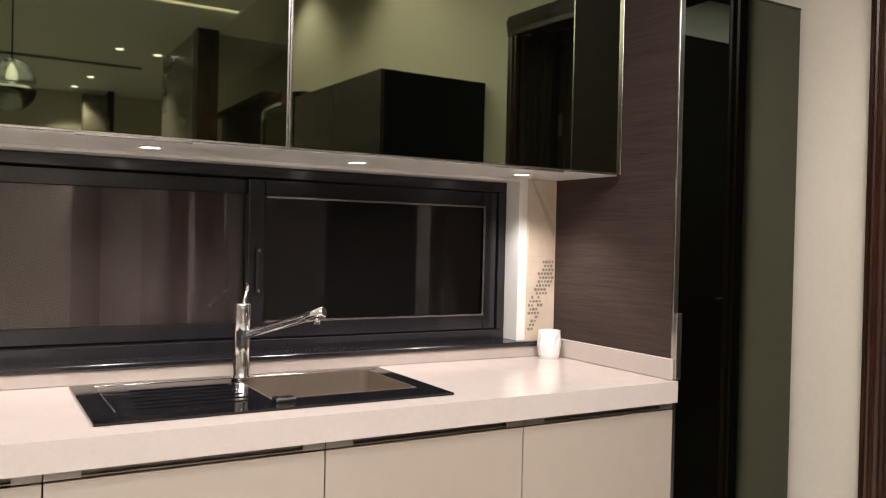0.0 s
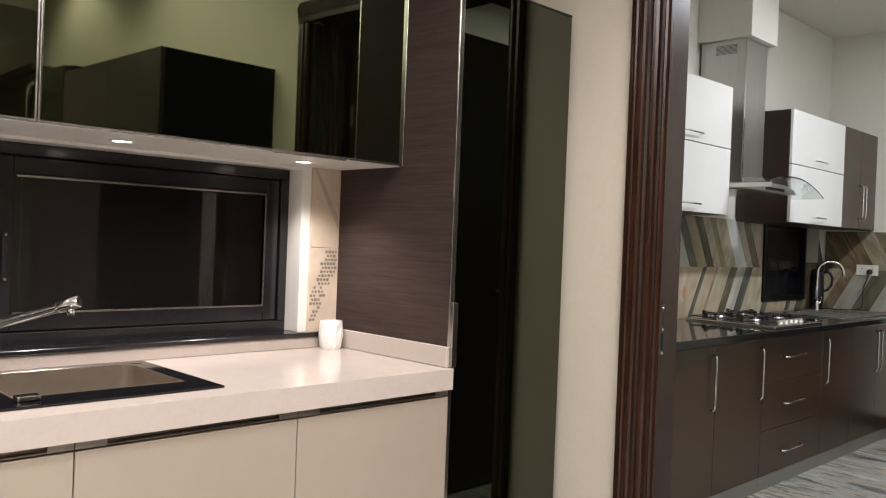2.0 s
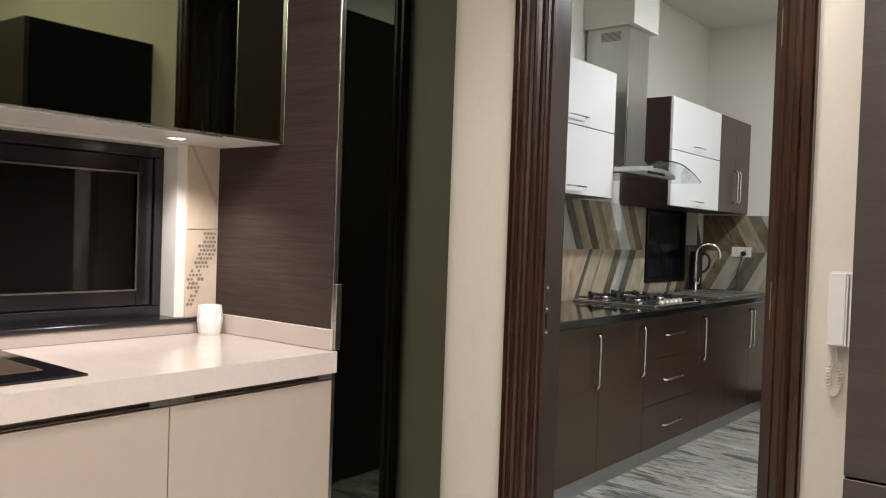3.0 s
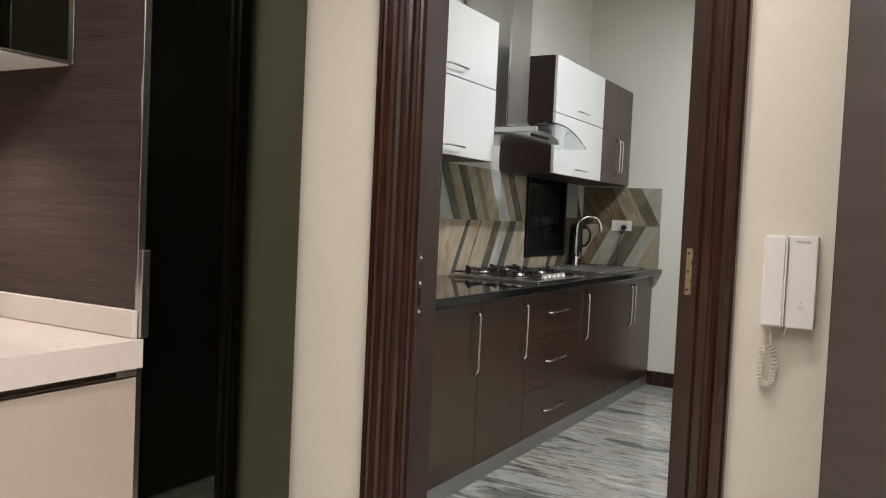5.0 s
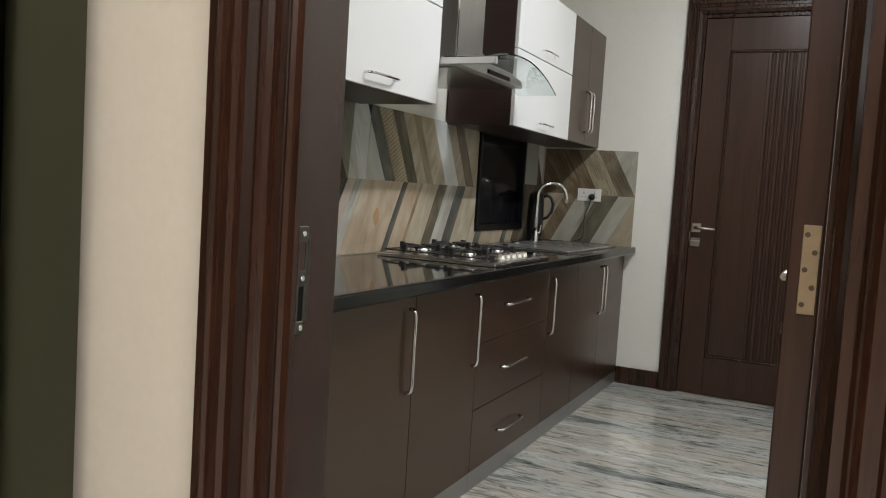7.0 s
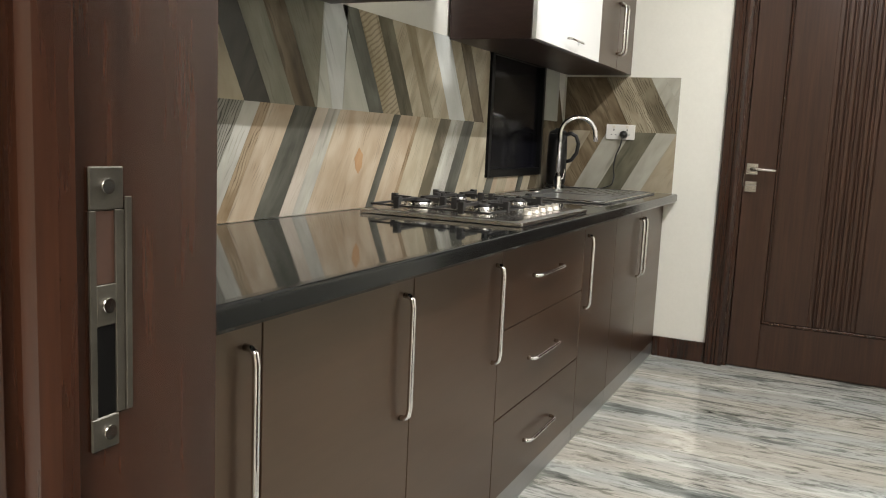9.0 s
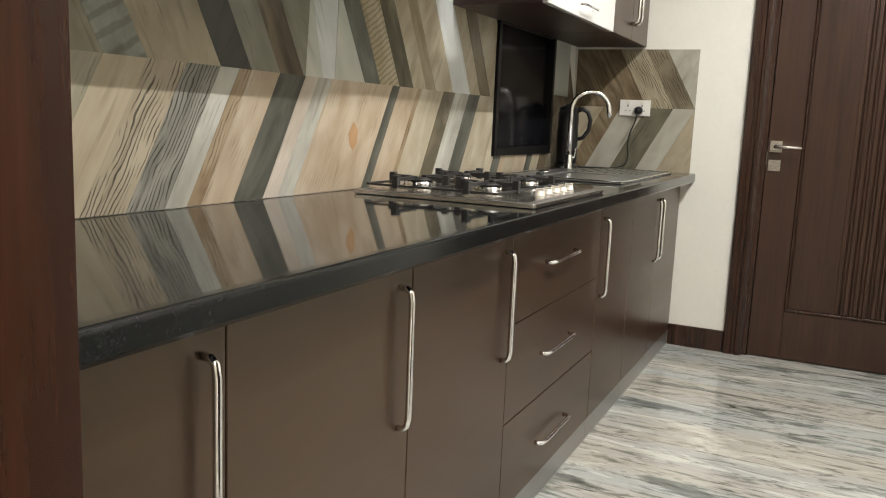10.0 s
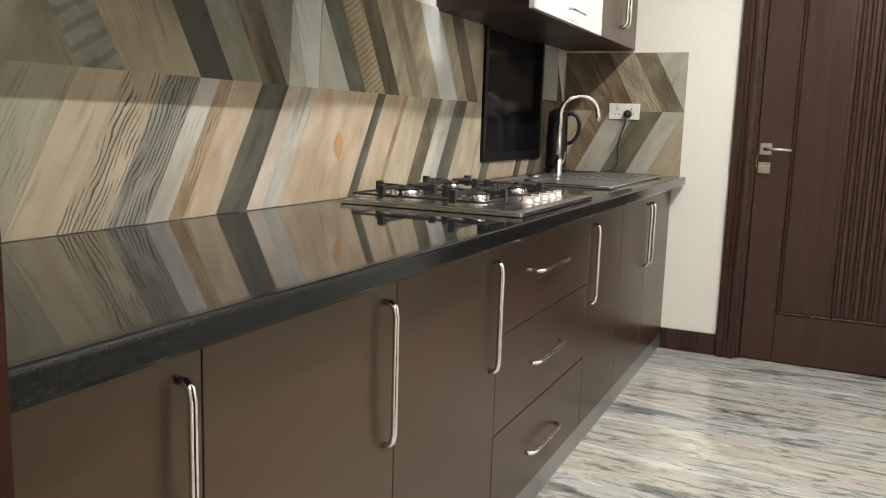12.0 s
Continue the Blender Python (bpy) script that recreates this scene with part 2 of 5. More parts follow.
def plank_stone(name, dark, light, streak=(0.05, 0.045, 0.035), streaks=0.0, lean=-29.5, bands=0.0, fine=0.045, end=False, cloud_scale=(13, 5.0)):
    """Printed plank: soft clouds and fine fibres along its length, growth-ring lines where streaks is over 0, and bands across it."""
    m = material(name, light, 0.27)
    tree, b = m.node_tree, m.node_tree.nodes["Principled BSDF"]
    b.inputs["IOR"].default_value = 1.4

    def maths(kind, a, second):
        n = tree.nodes.new("ShaderNodeMath")
        n.operation = kind
        n.use_clamp = kind == "MULTIPLY"
        join(m, a, n.inputs[0])
        if isinstance(second, float):
            n.inputs[1].default_value = second
        else:
            join(m, second, n.inputs[1])
        return n.outputs[0]

    def ramp(a, stops):
        r = tree.nodes.new("ShaderNodeValToRGB")
        e = r.color_ramp.elements
        e[0].position, e[0].color = stops[0][0], (*stops[0][1], 1)
        e[1].position, e[1].color = stops[-1][0], (*stops[-1][1], 1)
        for pos, c in stops[1:-1]:
            e.new(pos).color = (*c, 1)
        join(m, a, r.inputs["Fac"])
        return r.outputs["Color"]

    def mixed(fac, c1, c2):
        n = tree.nodes.new("ShaderNodeMixRGB")
        join(m, fac, n.inputs["Fac"])
        join(m, c1, n.inputs["Color1"])
        if isinstance(c2, tuple):
            n.inputs["Color2"].default_value = (*c2, 1)
        else:
            join(m, c2, n.inputs["Color2"])
        return n.outputs["Color"]

    tex = tree.nodes.new("ShaderNodeTexCoord")
    turn = tree.nodes.new("ShaderNodeVectorRotate")
    turn.rotation_type = "Y_AXIS"
    turn.inputs["Angle"].default_value = radians(lean)
    if end:  # on the end wall the planks lie along y instead of x
        cut, put = tree.nodes.new("ShaderNodeSeparateXYZ"), tree.nodes.new("ShaderNodeCombineXYZ")
        join(m, tex.outputs["Object"], cut.inputs[0])
        for i, k in ((1, 0), (0, 1), (2, 2)):
            join(m, cut.outputs[i], put.inputs[k])
        join(m, put.outputs[0], turn.inputs["Vector"])
    else:
        join(m, tex.outputs["Object"], turn.inputs["Vector"])
    info = tree.nodes.new("ShaderNodeObjectInfo")

    def along(sx, sz, k):
        mp = tree.nodes.new("ShaderNodeMapping")
        mp.inputs["Scale"].default_value = (sx, sx, sz)
        join(m, turn.outputs[0], mp.inputs["Vector"])
        sh = tree.nodes.new("ShaderNodeVectorMath")
        sh.operation = "MULTIPLY_ADD"
        sh.inputs[1].default_value = (17 * k, 23 * k, 11 * k)
        join(m, info.outputs["Random"], sh.inputs[0])
        join(m, mp.outputs["Vector"], sh.inputs[2])
        return sh.outputs[0]

    cloud = node(m, "ShaderNodeTexNoise", Scale=1.0, Detail=3.0, Roughness=0.5, Distortion=0.4)
    join(m, along(*cloud_scale, 1), cloud.inputs["Vector"])
    base = ramp(cloud.outputs["Fac"], [(0.33, dark), (0.68, light)])
    fibre = node(m, "ShaderNodeTexNoise", Scale=1.0, Detail=5.0, Roughness=0.6)
    join(m, along(110, 9, 2), fibre.inputs["Vector"])
    lowf = 1.0 - fine
    f = ramp(fibre.outputs["Fac"], [(0.36, (lowf, lowf, lowf)), (0.6, (1.0, 1.0, 1.0))])
    mul = tree.nodes.new("ShaderNodeMixRGB")
    mul.blend_type = "MULTIPLY"
    mul.inputs["Fac"].default_value = 1.0
    join(m, base, mul.inputs["Color1"])
    join(m, f, mul.inputs["Color2"])
    out = mul.outputs["Color"]
    # A few soft darker stains lying along the plank.
    stain = node(m, "ShaderNodeTexNoise", Scale=1.0, Detail=2.0, Roughness=0.5, Distortion=0.8)
    join(m, along(30, 3.2, 3), stain.inputs["Vector"])
    k = maths("MULTIPLY", ramp(stain.outputs["Fac"], [(0.60, (0, 0, 0)), (0.72, (1, 1, 1))]), 0.55)
    out = mixed(k, out, tuple(c * 0.62 for c in dark))
    if streaks:
        wave = tree.nodes.new("ShaderNodeTexWave")
        wave.wave_type, wave.bands_direction, wave.wave_profile = "BANDS", "X", "SIN"
        for key, value in (("Scale", 30.0), ("Distortion", 13.0), ("Detail", 3.0), ("Detail Scale", 0.5), ("Detail Roughness", 0.5)):
            wave.inputs[key].default_value = value
        join(m, along(1, 0.42, 0.5), wave.inputs["Vector"])
        line = ramp(wave.outputs["Fac"], [(0.0, (1, 1, 1)), (0.06, (1, 1, 1)), (0.26, (0, 0, 0))])
        gate = node(m, "ShaderNodeTexNoise", Scale=1.0, Detail=3.0)
        join(m, along(26, 9, 4), gate.inputs["Vector"])
        low = 0.40 if streaks > 0.8 else 0.50
        g = ramp(gate.outputs["Fac"], [(low, (0, 0, 0)), (low + 0.12, (1, 1, 1))])
        out = mixed(maths("MULTIPLY", maths("MULTIPLY", line, g), float(min(streaks, 0.85))), out, streak)
    if bands:
        wave = tree.nodes.new("ShaderNodeTexWave")
        wave.wave_type, wave.bands_direction, wave.wave_profile = "BANDS", "Z", "SIN"
        for key, value in (("Scale", bands), ("Distortion", 3.0), ("Detail", 2.0), ("Detail Scale", 1.5)):
            wave.inputs[key].default_value = value
        join(m, along(1, 1, 1), wave.inputs["Vector"])
        out = mixed(maths("MULTIPLY", ramp(wave.outputs["Fac"], [(0.1, (1, 1, 1)), (0.45, (0, 0, 0))]), 0.42), out, streak)
    join(m, out, b.inputs["Base Color"])
    bump = node(m, "ShaderNodeBump", Strength=0.06, Distance=0.0005)
    join(m, fibre.outputs["Fac"], bump.inputs["Height"])
    join(m, bump.outputs["Normal"], b.inputs["Normal"])
    return m


SAND = plank_stone("sand_plank_print", (0.33, 0.28, 0.195), (0.47, 0.415, 0.31), streaks=0.3)
SANDLINE = plank_stone("lined_sand_plank_print", (0.30, 0.25, 0.175), (0.42, 0.365, 0.27), (0.035, 0.030, 0.022), streaks=0.95)
PEACH = plank_stone("peach_plank_print", (0.35, 0.27, 0.185), (0.48, 0.40, 0.30), streaks=0.25)
PALE = plank_stone("pale_plank_print", (0.31, 0.30, 0.255), (0.48, 0.47, 0.415), streaks=0.3)
TAUPE = plank_stone("taupe_plank_print", (0.10, 0.085, 0.055), (0.25, 0.215, 0.15), streaks=0.45)
GREYP = plank_stone("grey_plank_print", (0.20, 0.20, 0.16), (0.30, 0.30, 0.25), streaks=0.5)
GREYD = plank_stone("deep_grey_plank_print", (0.10, 0.105, 0.085), (0.17, 0.175, 0.15), lean=29.5)
DARKP = plank_stone("dark_grey_plank_print", (0.065, 0.065, 0.052), (0.14, 0.14, 0.115), streaks=0.2)
BROWNP = plank_stone("brown_plank_print", (0.075, 0.058, 0.036), (0.20, 0.16, 0.105), streaks=0.5, lean=29.5)
GREYL = plank_stone("lined_grey_plank_print", (0.16, 0.155, 0.125), (0.27, 0.26, 0.22), (0.03, 0.028, 0.022), streaks=0.95)
PINK = plank_stone("pinkish_pale_plank_print", (0.41, 0.355, 0.285), (0.50, 0.445, 0.375), streaks=0.15)
WHITEP = plank_stone("whitish_plank_print", (0.50, 0.52, 0.50), (0.62, 0.64, 0.62), lean=29.5)
MOTTLE = plank_stone("mottled_dark_plank_print", (0.15, 0.155, 0.12), (0.27, 0.28, 0.235), (0.06, 0.055, 0.035), lean=29.5, bands=8.5, cloud_scale=(16, 12))
TAUPED = plank_stone("dark_taupe_plank_print", (0.085, 0.078, 0.052), (0.19, 0.175, 0.125), streaks=0.5, lean=29.5)
SANDT = plank_stone("greenish_sand_plank_print", (0.23, 0.215, 0.15), (0.34, 0.31, 0.23), streaks=0.3)
ORANGE = plank_stone("orange_knot_print", (0.34, 0.19, 0.09), (0.42, 0.26, 0.14))
CHAR = plank_stone("charcoal_plank_print", (0.028, 0.027, 0.021), (0.046, 0.044, 0.035))
BLOTCH = plank_stone("blotched_taupe_plank_print", (0.14, 0.115, 0.07), (0.27, 0.25, 0.18), lean=29.5, fine=0.02, cloud_scale=(8, 7))
UMBER = plank_stone("umber_stained_plank_print", (0.22, 0.175, 0.11), (0.33, 0.29, 0.20), (0.12, 0.07, 0.035), streaks=0.35, lean=29.5, fine=0.02, cloud_scale=(14, 6))
OLIVE = plank_stone("olive_grey_plank_print", (0.17, 0.165, 0.12), (0.25, 0.245, 0.19), streaks=0.2, lean=29.5)
PLAIN = plank_stone("plain_sand_plank_print", (0.36, 0.30, 0.205), (0.42, 0.36, 0.26), fine=0.05)
PALEG = plank_stone("pale_green_grey_plank_print", (0.40, 0.405, 0.35), (0.49, 0.49, 0.43), lean=29.5, fine=0.02)
END_UMBER = plank_stone("umber_end_plank_print", (0.10, 0.070, 0.040), (0.23, 0.18, 0.115), (0.05, 0.035, 0.02), streaks=0.6, lean=-29.5, end=True)
END_SAND = plank_stone("sand_end_plank_print", (0.24, 0.20, 0.135), (0.38, 0.33, 0.235), (0.07, 0.055, 0.035), streaks=0.9, lean=-29.5, end=True)
END_TAUPE = plank_stone("taupe_end_plank_print", (0.12, 0.10, 0.065), (0.24, 0.205, 0.14), (0.05, 0.04, 0.025), streaks=0.9, lean=-29.5, end=True)
END_PALE = plank_stone("pale_end_plank_print", (0.30, 0.285, 0.235), (0.40, 0.385, 0.325), lean=29.5, end=True, fine=0.03)
END_BEIGE = plank_stone("beige_end_plank_print", (0.29, 0.245, 0.17), (0.38, 0.33, 0.245), lean=29.5, end=True, fine=0.03)
END_DARK = plank_stone("dark_olive_end_plank_print", (0.085, 0.080, 0.055), (0.16, 0.15, 0.105), (0.05, 0.04, 0.025), streaks=0.3, lean=29.5, end=True)
STAINED = plank_stone("brown_stained_plank_print", (0.22, 0.155, 0.09), (0.36, 0.28, 0.185), (0.06, 0.04, 0.025), streaks=0.6)
STRIPEY = plank_stone("striped_plank_print", (0.30, 0.25, 0.16), (0.42, 0.36, 0.26), (0.11, 0.08, 0.045), lean=29.5, bands=19.0)


# ---------- mesh helpers ----------
origins = {}


def thing(name, at, label, category, group=""):
    ob = new(name)
    ob.location = at
    origins[ob.name] = Vector(at)
    return tagged(ob, label, category, group)


def part(name, bm, mat, parent=None, label=""):
    """Links bm, given in the world's metres, as one mesh under parent."""
    o = origins[parent.name] if parent else Vector((0, 0, 0))
    bmesh.ops.translate(bm, verts=bm.verts, vec=-o)
    bmesh.ops.recalc_face_normals(bm, faces=bm.faces)
    me = bpy.data.meshes.new(name)
    bm.to_mesh(me)
    bm.free()
    me.materials.append(mat)
    ob = new(name, me)
    origins[ob.name] = o
    if parent:
        ob.parent = parent
    if label:
        ob["label"] = label
    return ob


def structure(name, bm, mat, label=""):
    return tagged(part(name, bm, mat), label, kind="structure")


def box(x0, x1, y0, y1, z0, z1, bevel=0.0, bm=None, seg=1):
    bm = bm or bmesh.new()
    vs = [bm.verts.new((x, y, z)) for x in (x0, x1) for y in (y0, y1) for z in (z0, z1)]
    fs = [bm.faces.new([vs[i] for i in f]) for f in ((0, 1, 3, 2), (4, 6, 7, 5), (0, 4, 5, 1), (2, 3, 7, 6), (0, 2, 6, 4), (1, 5, 7, 3))]
    if bevel:
        bmesh.ops.bevel(bm, geom=list({e for f in fs for e in f.edges}), offset=bevel, segments=seg, profile=0.7, affect="EDGES")
    return bm


def pierced(x0, x1, y0, y1, hx0, hx1, hy0, hy1, z0, z1):
    """One flat plate with a rectangular hole through it."""
    bm = bmesh.new()
    rows = []
    for z in (z0, z1):
        for a, b, c, d in ((x0, x1, y0, y1), (hx0, hx1, hy0, hy1)):
            rows.append([bm.verts.new(p) for p in ((a, c, z), (b, c, z), (b, d, z), (a, d, z))])
    lo, lh, hi, hh = rows
    for k in range(4):
        j = (k + 1) % 4
        bm.faces.new((lo[k], lo[j], lh[j], lh[k]))
        bm.faces.new((hi[k], hh[k], hh[j], hi[j]))
        bm.faces.new((lo[k], hi[k], hi[j], lo[j]))
        bm.faces.new((lh[k], lh[j], hh[j], hh[k]))
    edges = [e for e in bm.edges if len(e.link_faces) == 2 and e.calc_face_angle() > 1.0]
    bmesh.ops.bevel(bm, geom=edges, offset=min(0.0025, (z1 - z0) * 0.3), segments=2, profile=0.7, affect="EDGES")
    return bm


def prism(points, axis, a0, a1, bm=None):
    """Extrudes a flat outline along an axis: points are given in the two other axes, in order."""
    bm = bm or bmesh.new()

    def at(p, a):
        c = list(p)
        c.insert("xyz".index(axis), a)
        return bm.verts.new(c)
    lo, hi = [at(p, a0) for p in points], [at(p, a1) for p in points]
    bm.faces.new(lo)
    bm.faces.new(hi[::-1])
    n = len(points)
    for i in range(n):
        bm.faces.new((lo[i], hi[i], hi[(i + 1) % n], lo[(i + 1) % n]))
    return bm


def tube(path, r, n=10, bm=None, radii=None):
    """A round bar along a path, its ends closed."""
    bm = bm or bmesh.new()
    path = [Vector(p) for p in path]
    rings, up = [], None
    for i, p in enumerate(path):
        d = (path[min(i + 1, len(path) - 1)] - path[max(i - 1, 0)]).normalized()
        if up is None:
            up = d.orthogonal().normalized()
        up = (up - d * up.dot(d)).normalized()
        side = d.cross(up)
        rr = radii[i] if radii else r
        rings.append([bm.verts.new(p + (up * math.cos(2 * math.pi * k / n) + side * math.sin(2 * math.pi * k / n)) * rr) for k in range(n)])
    for a, b in zip(rings, rings[1:]):
        for k in range(n):
            f = bm.faces.new((a[k], a[(k + 1) % n], b[(k + 1) % n], b[k]))
            f.smooth = True
    bm.faces.new(rings[0][::-1])
    bm.faces.new(rings[-1])
    return bm


def lathe(profile, at, n=24, bm=None, smooth=True):
    """Turns (radius, height) pairs round the upright axis at a place."""
    bm = bm or bmesh.new()
    rings = [[bm.verts.new((at[0] + r * math.cos(2 * math.pi * k / n), at[1] + r * math.sin(2 * math.pi * k / n), at[2] + z)) for k in range(n)] for r, z in profile]
    for a, b in zip(rings, rings[1:]):
        for k in range(n):
            f = bm.faces.new((a[k], a[(k + 1) % n], b[(k + 1) % n], b[k]))
            f.smooth = smooth
    bm.faces.new(rings[0][::-1])
    bm.faces.new(rings[-1])
    return bm


def arc(centre, r, a0, a1, n, plane):
    """Points of an arc in plane 'xz' or 'yz' or 'xy'; angles in degrees."""
    out = []
    for i in range(n + 1):
        a = radians(a0 + (a1 - a0) * i / n)
        u, v = r * math.cos(a), r * math.sin(a)
        c = Vector(centre)
        out.append(c + Vector({"xz": (u, 0, v), "yz": (0, u, v), "xy": (u, v, 0)}[plane]))
    return out


# ---------- shell ----------
WALLX, ENDX, TILEY, K1Y = 2.372, 6.46, 2.515, 2.442
DY0, DY1, DTOP = 0.800, 1.572, 2.32
CEIL1, CEIL1R, CEIL2 = 2.95, 3.50, 2.93
structure("floor", box(-4.2, 6.8, -7.6, 2.9, -0.12, 0.0), MARBLE, "polished grey and cream streaked marble floor")
structure("wall_north_left", box(-4.2, -1.3, K1Y, 2.72, 0, CEIL1), CREAM, "smooth cream painted wall")
structure("wall_north_below", box(-1.3, 1.626, K1Y, 2.72, 0, 0.905), CREAM, "smooth cream painted wall under the window")
structure("wall_north_above", box(-1.3, 1.626, K1Y, 2.72, 1.50, CEIL1), CREAM, "smooth cream painted wall over the window")
structure("wall_north_right", box(1.626, WALLX, K1Y, 2.72, 0, CEIL1), CREAM, "smooth cream painted wall")
# The wall with the doorway between the two kitchens.
structure("wall_door_left", box(WALLX, 2.60, 1.602, 2.72, 0, CEIL1), CREAM, "smooth cream painted wall")
structure("wall_door_right", box(WALLX, 2.60, -7.6, 0.768, 0, CEIL1), CREAM, "smooth cream painted wall")
structure("wall_door_over", box(WALLX, 2.60, 0.768, 1.602, DTOP + 0.03, CEIL1), CREAM, "smooth cream painted wall over the doorway")
structure("wall_west", box(-4.35, -4.2, -7.6, 2.72, 0, CEIL1), CREAM, "smooth cream painted wall")
structure("wall_south", box(-4.2, WALLX - 0.001, -6.75, -6.6, 0, CEIL1), CREAM, "smooth cream painted wall")
structure("ceiling", box(-4.3, 1.66, -7.7, 2.72, CEIL1, CEIL1 + 0.1), CEIL, "flat white painted ceiling")
structure("ceiling_far", box(1.6605, 2.6, -7.7, -2.76, CEIL1, CEIL1 + 0.1), CEIL, "flat white painted ceiling")
structure("ceiling_raised", box(1.66, 2.6, -2.76, 2.72, CEIL1R, CEIL1R + 0.1), CEIL, "raised white painted ceiling strip")
structure("ceiling_riser", box(1.62, 1.6595, -2.86, 2.72, CEIL1 + 0.1005, CEIL1R + 0.1), CEIL)
structure("ceiling_riser_end", box(1.66, 2.6, -2.86, -2.7605, CEIL1 + 0.1005, CEIL1R + 0.1), CEIL)
structure("wall_door_upper", box(WALLX, 2.60, -2.76, 2.72, CEIL1 + 0.001, CEIL1R), CREAM, "smooth cream painted wall")
structure("wall_north_upper", box(1.66, WALLX - 0.001, K1Y, 2.72, CEIL1 + 0.001, CEIL1R), CREAM, "smooth cream painted wall")
# Second kitchen.
WX0, WX1, WZ0, WZ1 = 5.385, 6.14, 0.945, 1.485
structure("wall_tiled_left", box(2.6, WX0, TILEY + 0.012, 2.72, 0, CEIL2), WHITEWALL, "off-white painted wall above the tiles")
structure("wall_tiled_right", box(6.06, ENDX, TILEY + 0.012, 2.72, 0, CEIL2), WHITEWALL, "off-white painted wall")
structure("wall_tiled_below", box(WX0, 6.06, TILEY + 0.012, 2.72, 0, WZ0), WHITEWALL, "off-white painted wall under the window")
structure("wall_tiled_above", box(WX0, 6.06, TILEY + 0.012, 2.72, WZ1, CEIL2), WHITEWALL, "off-white painted wall over the window")
EY0, EY1, ETOP = 0.62, 1.60, 2.27
structure("wall_end_left", box(ENDX, 6.68, EY1, 2.72, 0, CEIL2), WHITEWALL, "off-white painted wall")
structure("wall_end_right", box(ENDX, 6.68, -1.0, EY0, 0, CEIL2), WHITEWALL, "off-white painted wall")
structure("wall_end_over", box(ENDX, 6.68, EY0, EY1, ETOP, CEIL2), WHITEWALL, "off-white painted wall over the door")
structure("wall_end_back", box(6.68, 6.74, -1.0, 2.72, 0, CEIL2), WHITEWALL)
structure("wall_kitchen_south", box(2.6, 6.68, -0.35, -0.2, 0, CEIL2), WHITEWALL, "off-white painted wall")
structure("ceiling_kitchen", box(2.6, 6.7, 1.15, 2.72, CEIL2, CEIL2 + 0.1), CEIL, "flat white painted ceiling with a lower border")
structure("ceiling_kitchen_raised", box(2.6, 6.7, -0.3, 1.15, CEIL2 + 0.14, CEIL2 + 0.24), CEIL, "raised white painted ceiling field")
structure("ceiling_kitchen_riser", box(2.6, 6.7, 1.15, 1.19, CEIL2 + 0.1, CEIL2 + 0.24), CEIL)
structure("baseboard", box(ENDX - 0.016, ENDX, 1.685, 1.953, 0, 0.105, 0.003), WOOD, "dark stained wooden baseboard")
structure("baseboard_cream_wall", box(WALLX - 0.016, WALLX, 1.64, 1.90, 0, 0.10, 0.003), WOOD, "dark stained wooden baseboard")

# ---------- lights ----------
for x, y in ((0.313, 2.27), (0.89, 2.27), (1.476, 2.27), (-0.27, 2.27)):
    spot((x, y, 1.485), 13.0, WARM, 125, radius=0.02)
# Spots nearer than y = -3 and those at x = -1.0 are unseen fill.
for x, y in ((1.077, -3.82), (1.02, -5.43), (-1.0, -3.6), (-1.0, -5.2), (0.94, -6.17), (0.95, -0.9), (-0.9, -0.9), (0.3, 0.9), (1.5, 0.95), (-1.4, 0.9)):
    spot((x, y, CEIL1 - 0.03), 70 if y > 0 else 230 if y > -3 else 190, WARM, 110, radius=0.04)
for y in (-0.35, -1.9):
    spot((2.02, y, CEIL1R - 0.03), 130, WARM, 100, radius=0.04)
# Broad unseen fill over the first kitchen, added to the downlights.
area((0.2, -0.2, CEIL1 - 0.06), 3.0, 2.0, 150, WARM)
area((4.6, 0.80, CEIL2 - 0.03), 1.2, 0.02, 53, NEUTRAL)

